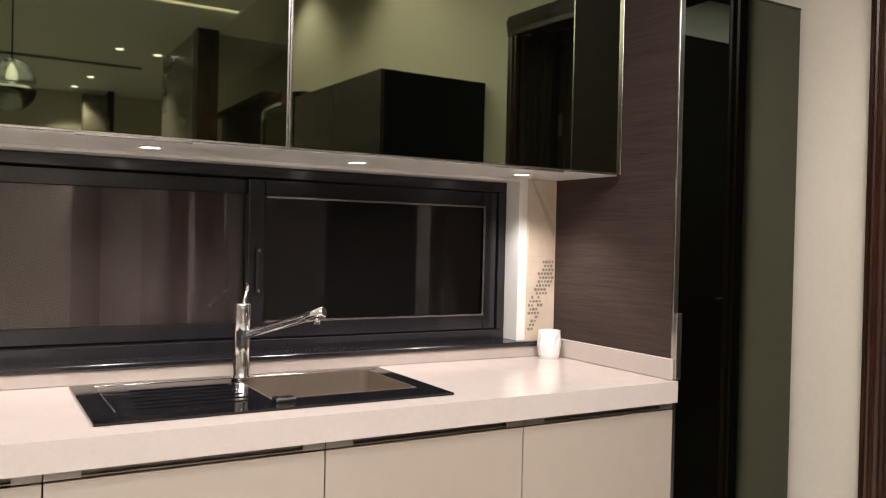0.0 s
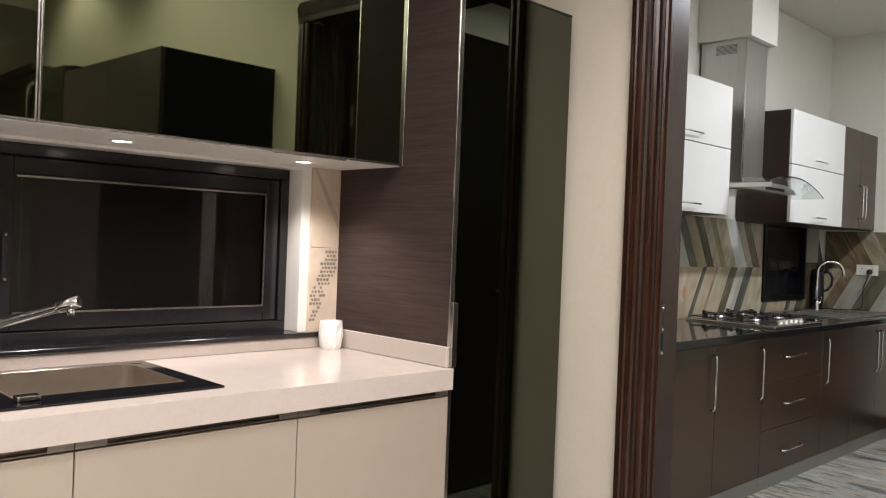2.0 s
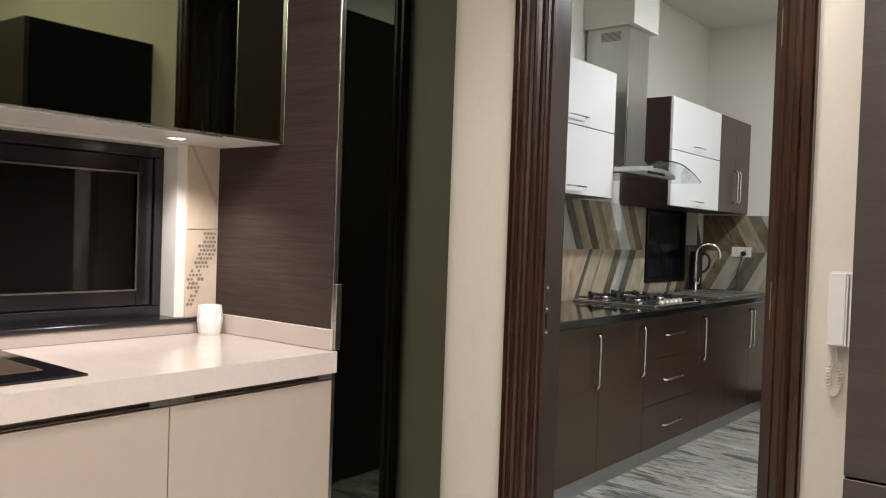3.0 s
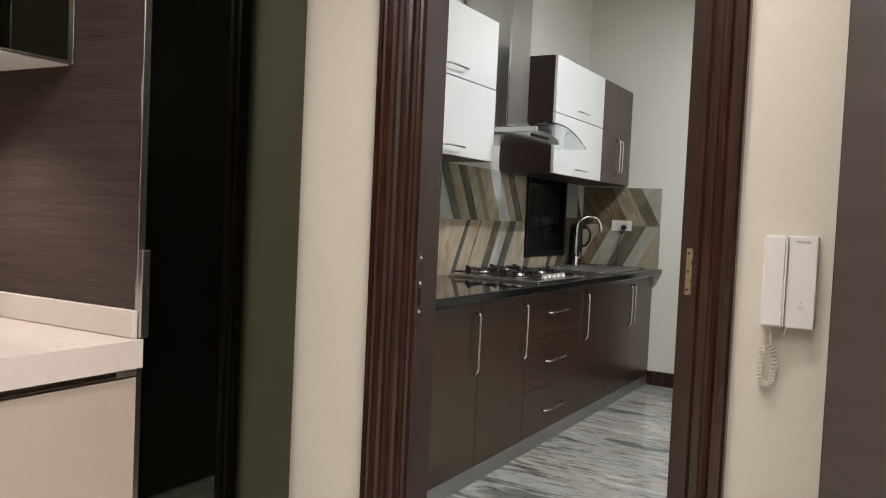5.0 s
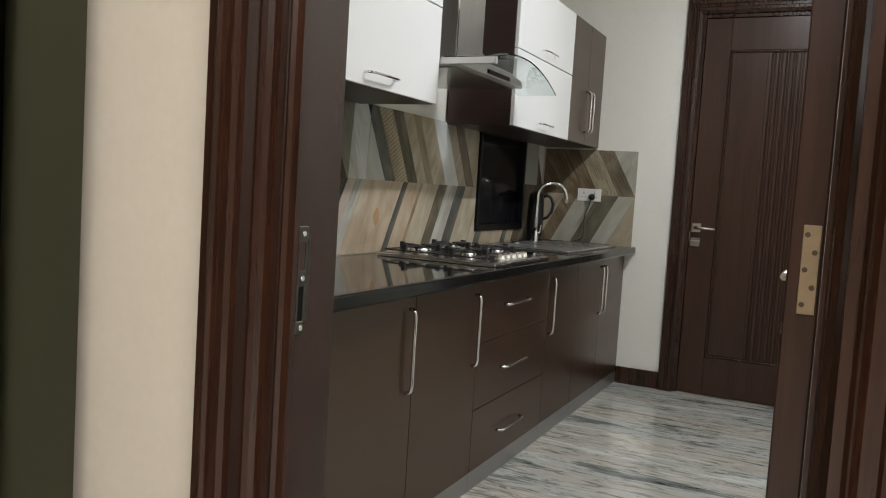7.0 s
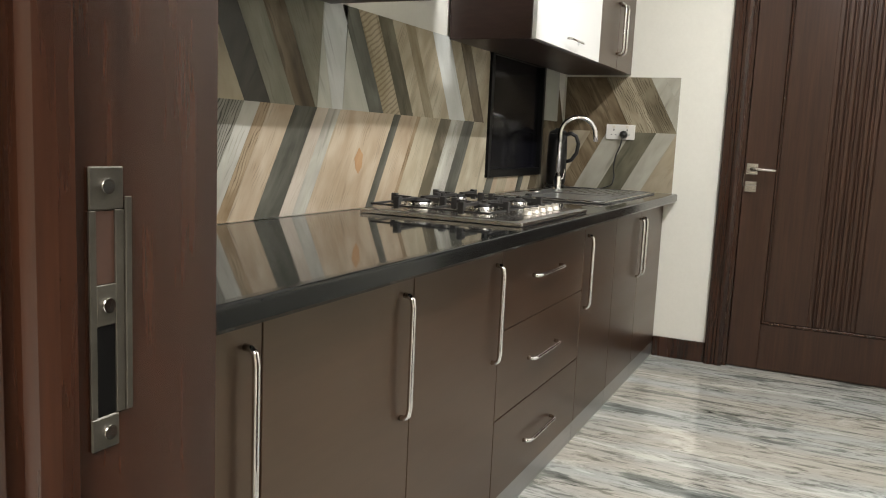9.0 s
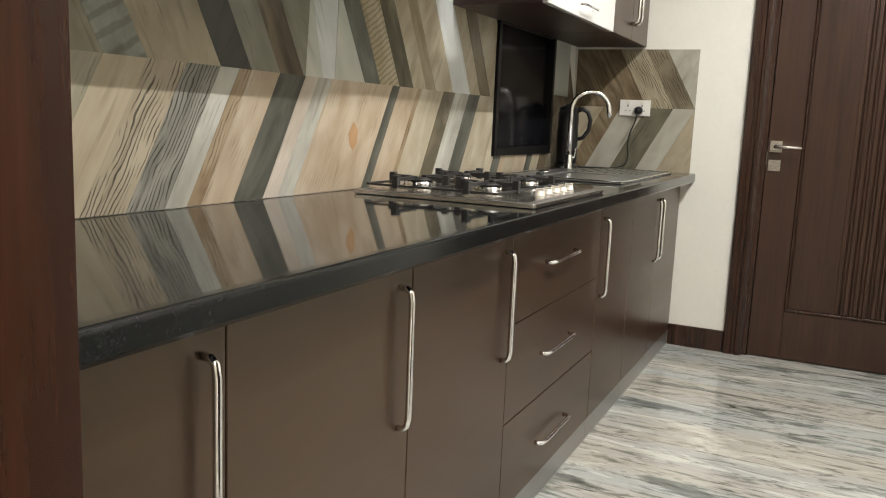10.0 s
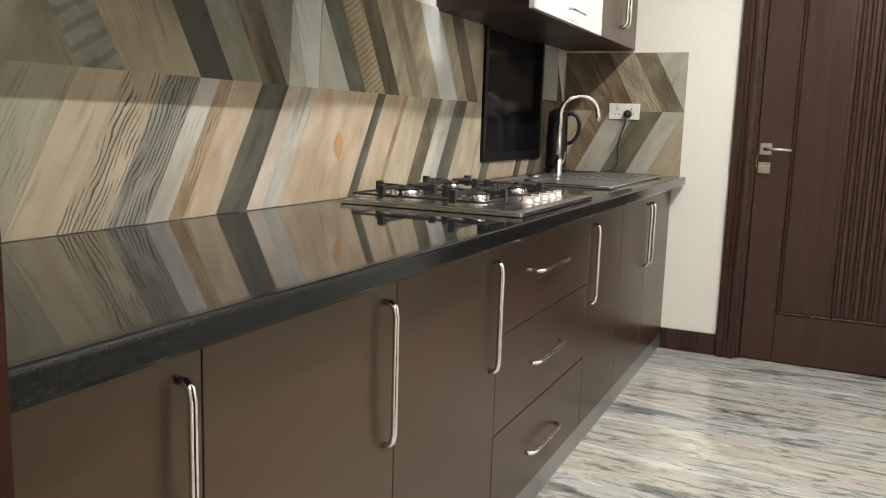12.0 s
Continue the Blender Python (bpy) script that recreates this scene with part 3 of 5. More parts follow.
# ---------- first kitchen ----------
def first_kitchen():
    # Base units under the pale worktop.
    seams = [-1.70, -1.12, -0.535, 0.047, 0.635, 1.197, 1.748]
    for i, (a, b) in enumerate(zip(seams, seams[1:])):
        u = thing("base_unit", ((a + b) / 2, 2.1, 0), "smooth beige handleless base cabinet under the pale worktop", "kitchen cabinet", "beige base units")
        part("carcass", box(a + 0.001, b - 0.001, 1.870, 2.40, 0.10, 0.806), DARKGAP, u)
        part("door", box(a + 0.0015, b - 0.0015, 1.848, 1.868, 0.105, 0.784, 0.0015), BEIGE, u, "smooth beige lacquered door")
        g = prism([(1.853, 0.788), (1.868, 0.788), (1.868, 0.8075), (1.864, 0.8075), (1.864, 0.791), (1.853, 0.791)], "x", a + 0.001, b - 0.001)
        part("grip_channel", g, SHADECHAN, u, "metal finger channel, its shade put into the colour")
        # Lighter strips put in for the sheen on stretches of the channel.
        bm = box(a + 0.001, a + 0.070, 1.8495, 1.8525, 0.788, 0.8075, 0.0008)
        box(b - 0.055, b - 0.001, 1.8495, 1.8525, 0.788, 0.8075, 0.0008, bm)
        box(a + 0.070, b - 0.055, 1.8495, 1.8525, 0.804, 0.8075, 0.0006, bm)
        part("channel_cap", bm, SHEEN, u, "bright stretches of the channel, their sheen put in as brown strips")
        part("plinth", box(a + 0.001, b - 0.001, 1.90, 1.915, 0, 0.10), DARKGAP, u)
    part_x0, x1 = -1.70, 1.747
    top = thing("worktop", (0.3, 2.1, 0.82), "thick pale beige quartz worktop on beige cabinets", "worktop")
    sx0, sx1, sy0, sy1 = 0.17, 0.995, 1.925, 2.375
    bm = pierced(part_x0, x1, 1.83, K1Y - 0.0005, sx0, sx1, sy0, sy1, 0.8085, 0.872)
    part("slab", bm, QUARTZ, top)
    bm = box(part_x0, 1.745, K1Y - 0.02, K1Y - 0.001, 0.8725, 0.910, 0.002)
    part("back_upstand", bm, QUARTZ, top)
    part("side_upstand", box(1.733, 1.7475, 1.850, K1Y - 0.021, 0.8725, 0.936, 0.002), QUARTZ, top)
    # Sink of black glass with a steel bowl.
    s = thing("inset_sink", (0.58, 2.15, 0.873), "black glass sink with steel bowl, set in the pale worktop", "sink")
    bx0, bx1, by0, by1 = 0.56, 0.965, 2.02, 2.345
    zt = 0.878
    bm = pierced(0.145, 1.02, 1.915, 2.385, bx0, bx1, by0, by1, 0.8725, zt)
    part("glass_plate", bm, SINKGLASS, s, "black glass plate")
    # Steel rim and shelf along the back of the plate.
    bm = box(0.20, 1.0, 2.350, 2.3535, zt + 0.0003, zt + 0.0016, 0.0005)
    box(0.20, 0.2035, 2.02, 2.335, zt + 0.0003, zt + 0.0016, 0.0005, bm)
    part("steel_rim", bm, SATIN, s, "thin steel rim line")
    bm = bmesh.new()
    for k in range(6):
        yy = 2.03 + k * 0.045
        box(0.25 + 0.004 * k, 0.52, yy, yy + 0.006, zt, zt + 0.0022, 0.0008, bm)
    part("drainer_rib", bm, SINKGLASS, s)
    w = 0.0025
    zb = 0.70
    bm = box(bx0, bx0 + w, by0, by1, zb, zt + 0.001)
    box(bx1 - w, bx1, by0, by1, zb, zt + 0.001, 0, bm)
    box(bx0 + w, bx1 - w, by0, by0 + w, zb, zt + 0.001, 0, bm)
    box(bx0 + w, bx1 - w, by1 - w, by1, zb, zt + 0.001, 0, bm)
    box(bx0 + w, bx1 - w, by0 + w, by1 - w, zb, zb + w, 0, bm)
    for cx, cy in ((bx0 + w, by0 + w), (bx0 + w, by1 - w), (bx1 - w, by0 + w), (bx1 - w, by1 - w)):
        sx, sy = (1 if cx < 0.7 else -1), (1 if cy < 2.2 else -1)
        pts = [(cx, cy)] + [(cx + sx * 0.03 * (1 - math.sin(radians(a))), cy + sy * 0.03 * (1 - math.cos(radians(a)))) for a in range(0, 91, 15)]
        prism(pts, "z", zb + w, zt, bm)
    part("bowl", bm, BOWL, s, "brushed steel bowl")
    part("waste", lathe([(0.045, 0.0), (0.045, 0.003), (0.03, 0.004), (0.028, 0.001)], (0.76, 2.18, zb + w)), CHROME, s, "chrome waste")
    part("overflow_knob", box(0.555, 0.605, 1.965, 2.0, zt, zt + 0.012, 0.005, seg=3), CHROME, s, "square chrome waste control knob")
    # Mixer tap.
    f = thing("mixer_tap", (0.575, 2.325, zt + 0.0016), "chrome mixer tap with an angled spout, behind the black sink", "tap")
    c = (0.575, 2.325)
    z0 = zt + 0.002
    part("body", lathe([(0.027, 0), (0.027, 0.006), (0.0225, 0.012), (0.0225, 0.115), (0.0245, 0.120), (0.0245, 0.205), (0.0225, 0.210)], (*c, z0), 28), CHROME, f)
    part("lever", tube([(c[0] + 0.004, c[1] + 0.006, z0 + 0.208), (c[0] + 0.016, c[1] + 0.02, z0 + 0.235), (c[0] + 0.026, c[1] + 0.034, z0 + 0.262)], 0.005), CHROME, f)
    d = Vector((0.17, -0.21, 0.085)).normalized()
    p0 = Vector((c[0], c[1], z0 + 0.118)) + d * 0.012
    sp = part("spout", tube([p0, p0 + d * 0.20, p0 + d * 0.202, p0 + d * 0.255, p0 + d * 0.258], 0.014, 16, radii=[0.013, 0.013, 0.0155, 0.0155, 0.012]), CHROME, f)
    tip = p0 + d * 0.235
    part("nozzle", lathe([(0.009, -0.022), (0.009, 0.0)], (tip.x, tip.y, tip.z - 0.006), 14), CHROME, sp)
    # Ceramic tumbler.
    n = 10
    bm = bmesh.new()
    prof = [(0.034, 0.0), (0.038, 0.010), (0.0425, 0.046), (0.041, 0.080), (0.038, 0.097), (0.034, 0.097), (0.032, 0.02)]
    rings = []
    for j, (r, z) in enumerate(prof):
        tw = 0.32 * (j % 2)
        rings.append([bm.verts.new((1.684 + r * math.cos(2 * math.pi * (k + tw) / n), 2.374 + r * math.sin(2 * math.pi * (k + tw) / n), 0.8725 + z)) for k in range(n)])
    for a, b in zip(rings, rings[1:]):
        for k in range(n):
            bm.faces.new((a[k], a[(k + 1) % n], b[(k + 1) % n], b[k]))
    bm.faces.new(rings[0][::-1])
    bm.faces.new(rings[-1])
    tagged(part("tumbler", bm, CERAMIC), "white faceted ceramic tumbler on the pale worktop", "cup")
    # Wall units with dark mirror-like glass doors.
    for i, (a, b) in enumerate(((-1.70, -0.545), (-0.545, 0.618), (0.618, 1.749))):
        u = thing("wall_unit", ((a + b) / 2, 2.25, 1.5), "black glass wall cabinet with thin steel edging, over the window", "kitchen cabinet", "black glass wall units")
        part("carcass", box(a + 0.001, b - 0.001, 2.122, K1Y - 0.001, 1.504, 2.34), LAMINATE, u)
        part("underside", box(a + 0.001, b - 0.001, 2.1205, K1Y - 0.001, 1.499, 1.5035), WHITEPLASTIC, u, "white underside panel")
        # The last door bows inward by some millimetres over its first two thirds.
        bow = [(a + 0.006 + (b - a - 0.012) * i / 16, 2.0925 + 0.0155 * (1 - (1 - min(1.0, i / 13)) ** 1.35)) if a > 0.5 else (a + 0.006 + (b - a - 0.012) * i / 16, 2.0995) for i in range(17)]
        bm = prism(bow + [(x, y + 0.005) for x, y in bow[::-1]], "z", 1.507, 2.334)
        for f in bm.faces:
            f.smooth = len(f.verts) == 4
        for e in bm.edges:
            e.smooth = not any(len(f.verts) > 4 for f in e.link_faces) and not (e.verts[0].co.z != e.verts[1].co.z and (min(e.verts[0].co.x - a, b - e.verts[0].co.x) < 0.007))
        part("glass_door", bm, BLACKGLASS, u, "black reflective glass door")
        e = 0.005
        bm = box(a + 0.001, a + 0.001 + e, 2.098, 2.120, 1.501, 2.34, 0.0006)
        box(b - 0.001 - e, b - 0.001, 2.098, 2.120, 1.501, 2.34, 0.0006, bm)
        box(a + 0.006, b - 0.006, 2.098, 2.120, 1.501, 1.5065, 0.0006, bm)
        box(a + 0.006, b - 0.006, 2.098, 2.120, 2.3345, 2.34, 0.0006, bm)
        part("door_frame", bm, EDGE, u, "thin brushed steel edging")
        g0 = b - 0.50
        part("grip", box(g0, g0 + 0.26, 2.0935, 2.0975, 1.495, 1.503, 0.001), SATIN, u, "thin steel grip rail")
    for x in (-0.27, 0.313, 0.89, 1.476):
        u = thing("under_cabinet_light", (x, 2.275, 1.4985), "small round lit spot under the black wall cabinets", "light", "under cabinet spots")
        part("rim", lathe([(0.032, 0), (0.032, -0.003), (0.026, -0.0035), (0.025, -0.001)], (x, 2.275, 1.4985)), WHITEPLASTIC, u)
        part("lens", lathe([(0.024, -0.001), (0.024, -0.0024)], (x, 2.275, 1.4985)), BULB, u, "glowing lens")
    # Brown end panel with its steel edge.
    p = thing("end_panel", (1.76, 2.1, 0), "tall brown grained panel with steel edge, beside the pale worktop", "panel")
    part("board", box(1.750, 1.768, 1.866, K1Y - 0.001, 0, 2.36), LAMINATE, p)
    part("edge_strip", box(1.749, 1.769, 1.858, 1.865, 0.0, 2.36, 0.001), EDGE, p, "brushed steel edge strip")
    part("corner_guard", box(1.7485, 1.7715, 1.842, 1.8575, 0.8735, 1.072, 0.0015), EDGE, p, "brushed steel corner guard")
    # Window above the worktop.
    w = tagged(new("window_black"), "black aluminium sliding window with dark panes, above the pale worktop", "window", kind="structure")
    w.name = "window_1"
    origins["window_1"] = Vector((0, 0, 0))
    fx0, fx1, fz0, fz1 = -1.28, 1.590, 0.925, 1.484
    bm = box(fx0, fx1, 2.520, 2.60, fz1 - 0.030, fz1 + 0.004, 0.002)
    box(fx0, fx1, 2.520, 2.60, fz0 - 0.01, fz0 + 0.035, 0.002, bm)
    box(fx1 - 0.032, fx1, 2.520, 2.60, fz0 + 0.036, fz1 - 0.031, 0.002, bm)
    box(fx0, fx0 + 0.032, 2.520, 2.60, fz0 + 0.036, fz1 - 0.031, 0.002, bm)
    part("window_frame", bm, BLACKALU, w, "black aluminium outer frame")

    def sash(a, b, y, h0, h1, bar):
        bm = box(a, a + bar, y, y + 0.028, h0, h1, 0.003)
        box(b - bar, b, y, y + 0.028, h0, h1, 0.003, bm)
        box(a + bar, b - bar, y, y + 0.028, h0, h0 + bar, 0.003, bm)
        box(a + bar, b - bar, y, y + 0.028, h1 - bar, h1, 0.003, bm)
        s = part("sash", bm, BLACKALU, w)
        part("pane", box(a + bar - 0.004, b - bar + 0.004, y + 0.011, y + 0.017, h0 + bar - 0.004, h1 - bar + 0.004), WINGLASS, s, "dark window pane")
        return s
    sash(fx0 + 0.034, 0.700, 2.562, fz0 + 0.037, fz1 - 0.032, 0.048)
    s = sash(0.650, fx1 - 0.034, 2.530, fz0 + 0.037, fz1 - 0.032, 0.050)
    bm = bmesh.new()
    ys = 2.529
    a, b, h0, h1 = 0.706, fx1 - 0.09, fz0 + 0.092, fz1 - 0.090
    box(a, b, ys, ys + 0.003, h0 - 0.006, h0, 0, bm)
    box(a, b, ys, ys + 0.003, h1, h1 + 0.006, 0, bm)
    box(b, b + 0.005, ys, ys + 0.003, h0 - 0.006, h1 + 0.006, 0, bm)
    part("bead", bm, EDGE, s, "thin bright glazing bead")
    bm = box(0.672, 0.686, 2.514, 2.529, 1.10, 1.24, 0.004)
    part("latch", bm, BLACKALU, s, "black sliding latch")
    bm = tube([(0.679, 2.5135, 1.232), (0.679, 2.511, 1.232)], 0.004)
    tube([(0.679, 2.5135, 1.11), (0.679, 2.511, 1.11)], 0.004, bm=bm)
    part("latch_screw", bm, CHROME, s, "small bright screws")
    part("sill", box(fx0, 1.688, 2.412, 2.519, 0.9112, 0.926, 0.003), BLACKALU, w, "black window sill")
    part("reveal", box(1.591, 1.6258, K1Y + 0.001, 2.60, 0.927, 1.4985), WHITEPLASTIC, w, "white side reveal")
    part("head_reveal", box(fx0, 1.591, K1Y + 0.001, 2.60, 1.489, 1.4985), WHITEPLASTIC, w)
    part("fly_screen", box(fx0 + 0.05, 0.66, 2.612, 2.616, fz0 + 0.02, fz1 - 0.02), SCREEN, w, "brown mesh screen behind the pane")
    # Added near-black sheet, so that the panes look out on darkness.
    part("outer_night", box(fx0 - 0.01, fx1 + 0.03, 2.70, 2.71, 0.90, 1.52), DARKGAP, w, "near-black sheet added for the night outside")
    # Tile strip beside the window, its patterned tile with a diagonal motif.
    sp = thing("splash_tile_strip", (1.69, K1Y - 0.003, 0.91), "narrow strip of beige mosaic wall tiles beside the black window", "tiles")
    part("upper_tile", box(1.6275, 1.7485, K1Y - 0.008, K1Y - 0.001, 1.221, 1.4985, 0.0008), TILEBEIGE, sp, "beige marbled tile")
    part("lower_tile", box(1.6275, 1.7485, K1Y - 0.008, K1Y - 0.001, 0.912, 1.219, 0.0008), TILEBEIGE, sp, "beige tile with a mosaic motif")
    bm = prism([(1.632, 1.498), (1.644, 1.498), (1.742, 1.33), (1.742, 1.29)], "y", K1Y - 0.0092, K1Y - 0.0082)
    part("vein", bm, PEACHVEIN, sp, "darker beige diagonal vein")
    rnd = random.Random(4)
    bm = bmesh.new()
    for i in range(9):
        for j in range(21):
            x, z = 1.636 + i * 0.0135 + (j % 2) * 0.006, 0.94 + j * 0.0140
            if z > 1.215 or x > 1.742 or abs((x - 1.63) * 2.1 - (z - 0.985)) > 0.075 + rnd.uniform(-0.01, 0.01):
                continue
            if rnd.random() < (1.16 - z) * 1.8:
                continue
            r = rnd.uniform(0.0045, 0.0066)
            pts = [(x + r * math.cos(radians(60 * k)), z + r * math.sin(radians(60 * k))) for k in range(6)]
            prism(pts, "y", K1Y - 0.0094, K1Y - 0.0082, bm)
    tagged(part("mosaic", bm, MOSAIC, sp, "small grey mosaic pieces"), kind="stuff")
    # Tall black glossy cabinet against the doorway wall.
    t = thing("tall_black_cabinet", (2.2, 2.17, 0), "tall black cabinet with a glossy glass door, beside the doorway", "cabinet")
    part("body", box(1.772, 2.335, 1.9095, 2.440, 0.0, 2.085, 0.001), TALLGLASS, t)
    part("door", box(1.772, 2.335, 1.881, 1.9085, 0.03, 2.080, 0.0015), TALLGLASS, t, "black glossy glass door")
    part("top_trim", box(1.771, 2.337, 1.880, 1.909, 2.0805, 2.087, 0.001), BLACKALU, t)


# Bronze darkened: the shade inside the finger channel is in its colour.
SHADECHAN = textured("shaded_bronze_metal", (0.16, 0.125, 0.105), (0.24, 0.19, 0.16), 0.36, noise_scale=20, bump=0.0, metal=0.6)
TILEBEIGE = textured("beige_marbled_tile", (0.50, 0.40, 0.30), (0.62, 0.52, 0.41), 0.2, noise_scale=14, bump=0.0)
PEACHVEIN = textured("beige_vein", (0.42, 0.32, 0.23), (0.50, 0.39, 0.29), 0.2, noise_scale=20, bump=0.0)
first_kitchen()


def doorway():
    d = tagged(new("door_1"), "dark stained timber door frame with its leaf standing open", "doorway", kind="structure")
    origins["door_1"] = Vector((0, 0, 0))
    zt = DTOP
    # Moulded lining, drawn in plan and run up both sides: (x, y) for the side at larger y.
    left = [(2.371, 1.634), (2.341, 1.634), (2.334, 1.630), (2.334, 1.618), (2.329, 1.613), (2.326, 1.607), (2.329, 1.601), (2.336, 1.598), (2.336, 1.585),
            (2.340, 1.576), (2.352, 1.574), (2.356, 1.584), (2.395, 1.584), (2.402, 1.578), (2.408, 1.570), (2.418, 1.565), (2.430, 1.564), (2.440, 1.568), (2.445, 1.575),
            (2.457, 1.575), (2.462, 1.568), (2.472, 1.562), (2.484, 1.562), (2.490, 1.572), (2.496, 1.578), (2.621, 1.578), (2.621, 1.6015), (2.371, 1.6015)]
    part("left_jamb", prism(left, "z", 0, zt), WOOD, d)
    right = [(2.371, 0.672), (2.343, 0.672), (2.336, 0.678), (2.336, 0.700), (2.330, 0.706), (2.327, 0.713), (2.330, 0.721), (2.337, 0.725), (2.337, 0.742), (2.345, 0.750),
             (2.350, 0.744), (2.362, 0.744), (2.364, 0.752), (2.372, 0.758), (2.384, 0.760), (2.396, 0.756), (2.400, 0.762), (2.44, 0.762), (2.446, 0.770), (2.458, 0.776),
             (2.474, 0.776), (2.480, 0.786), (2.538, 0.790), (2.538, 0.7695), (2.371, 0.7695)]
    part("right_jamb", prism(right, "z", 0, zt), WOOD, d)
    part("rebate", box(2.5385, 2.630, 0.7695, 0.796, 0, zt), WOOD, d)
    # Head: the same steps run across the top.
    head = [(2.371, zt + 0.11), (2.338, zt + 0.11), (2.334, zt + 0.09), (2.327, zt + 0.083), (2.334, zt + 0.033), (2.336, zt + 0.008), (2.352, zt + 0.0), (2.357, zt + 0.012),
            (2.40, zt + 0.012), (2.418, zt - 0.004), (2.44, zt), (2.47, zt - 0.006), (2.494, zt + 0.002), (2.63, zt + 0.002), (2.63, zt + 0.029), (2.371, zt + 0.029)]
    part("head", prism(head, "y", 0.672, 1.634), WOOD, d)
    # Striker plate on the left jamb.
    y = 1.5755
    bm = box(2.505, 2.532, y, y + 0.0022, 1.041, 1.068, 0.0009)
    box(2.505, 2.510, y, y + 0.0022, 0.909, 1.0408, 0.0004, bm)
    box(2.525, 2.532, y, y + 0.0022, 0.909, 1.0408, 0.0004, bm)
    box(2.510, 2.525, y, y + 0.0022, 0.968, 0.994, 0.0004, bm)
    box(2.505, 2.527, y, y + 0.0022, 0.887, 0.9088, 0.0009, bm)
    box(2.5323, 2.5375, y - 0.001, y + 0.001, 0.909, 1.049, 0.0004, bm)
    k = part("striker_plate", bm, STRIKER, d, "dull metal striker plate with two slots")
    bm = bmesh.new()
    for z in (1.056, 0.981, 0.898):
        tube([(2.518, y + 0.001, z), (2.518, y - 0.0022, z)], 0.0048, 10, bm)
    part("screw", bm, CHROME, k, "bright screws")
    part("slot", box(2.5102, 2.5248, y + 0.0012, y + 0.0023, 0.9095, 0.9675), MATTBLACK, k, "dark slot")
    part("slot", box(2.5102, 2.5248, y + 0.0012, y + 0.0023, 0.9945, 1.0405), SLOTWOOD, k, "slot with bare wood behind")
    # The leaf, open at a right angle.
    lf = part("leaf", box(2.546, 3.275, 0.7975, 0.838, 0.008, zt - 0.025, 0.002), WOODDOOR, d, "dark stained door leaf, standing open")
    for z in (1.070, 1.880, 0.25):
        hb = part("hinge_leaf", box(2.5435, 2.5458, 0.801, 0.8225, z - 0.0575, z + 0.0575, 0.0006), BRASS, lf, "dull brass hinge plate with five screw holes")
        bm = bmesh.new()
        for i in range(5):
            tube([(2.5436, 0.817 if i % 2 == 0 else 0.807, z + 0.045 - i * 0.0225), (2.5424, 0.817 if i % 2 == 0 else 0.807, z + 0.045 - i * 0.0225)], 0.0035, 10, bm)
        part("screw_hole", bm, DARKBRASS, hb)
    bm = box(3.205, 3.255, 0.8385, 0.846, 0.990, 1.040, 0.001)
    h = part("handle", bm, SATIN, lf, "brushed metal lever handle")
    part("lever", tube([(3.23, 0.845, 1.015), (3.23, 0.862, 1.015), (3.222, 0.868, 1.015), (3.115, 0.868, 1.015)], 0.0075, 10), SATIN, h)
    part("key_plate", box(3.205, 3.255, 0.8385, 0.845, 0.90, 0.95, 0.001), SATIN, lf)
    bm = box(3.226, 3.234, 0.845, 0.864, 0.915, 0.928, 0.002)
    box(3.224, 3.236, 0.856, 0.870, 0.842, 0.914, 0.003, bm)
    part("key", bm, SATIN, lf, "key with a hanging fob")


STRIKER = textured("dull_steel", (0.06, 0.056, 0.045), (0.11, 0.105, 0.085), 0.45, noise_scale=60, bump=0.03, metal=0.7)
SLOTWOOD = textured("bare_dark_wood", (0.03, 0.014, 0.008), (0.06, 0.028, 0.016), 0.6, noise_scale=30, bump=0.1)
DARKBRASS = material("dark_brass", (0.10, 0.075, 0.045), 0.5, 0.6)
doorway()


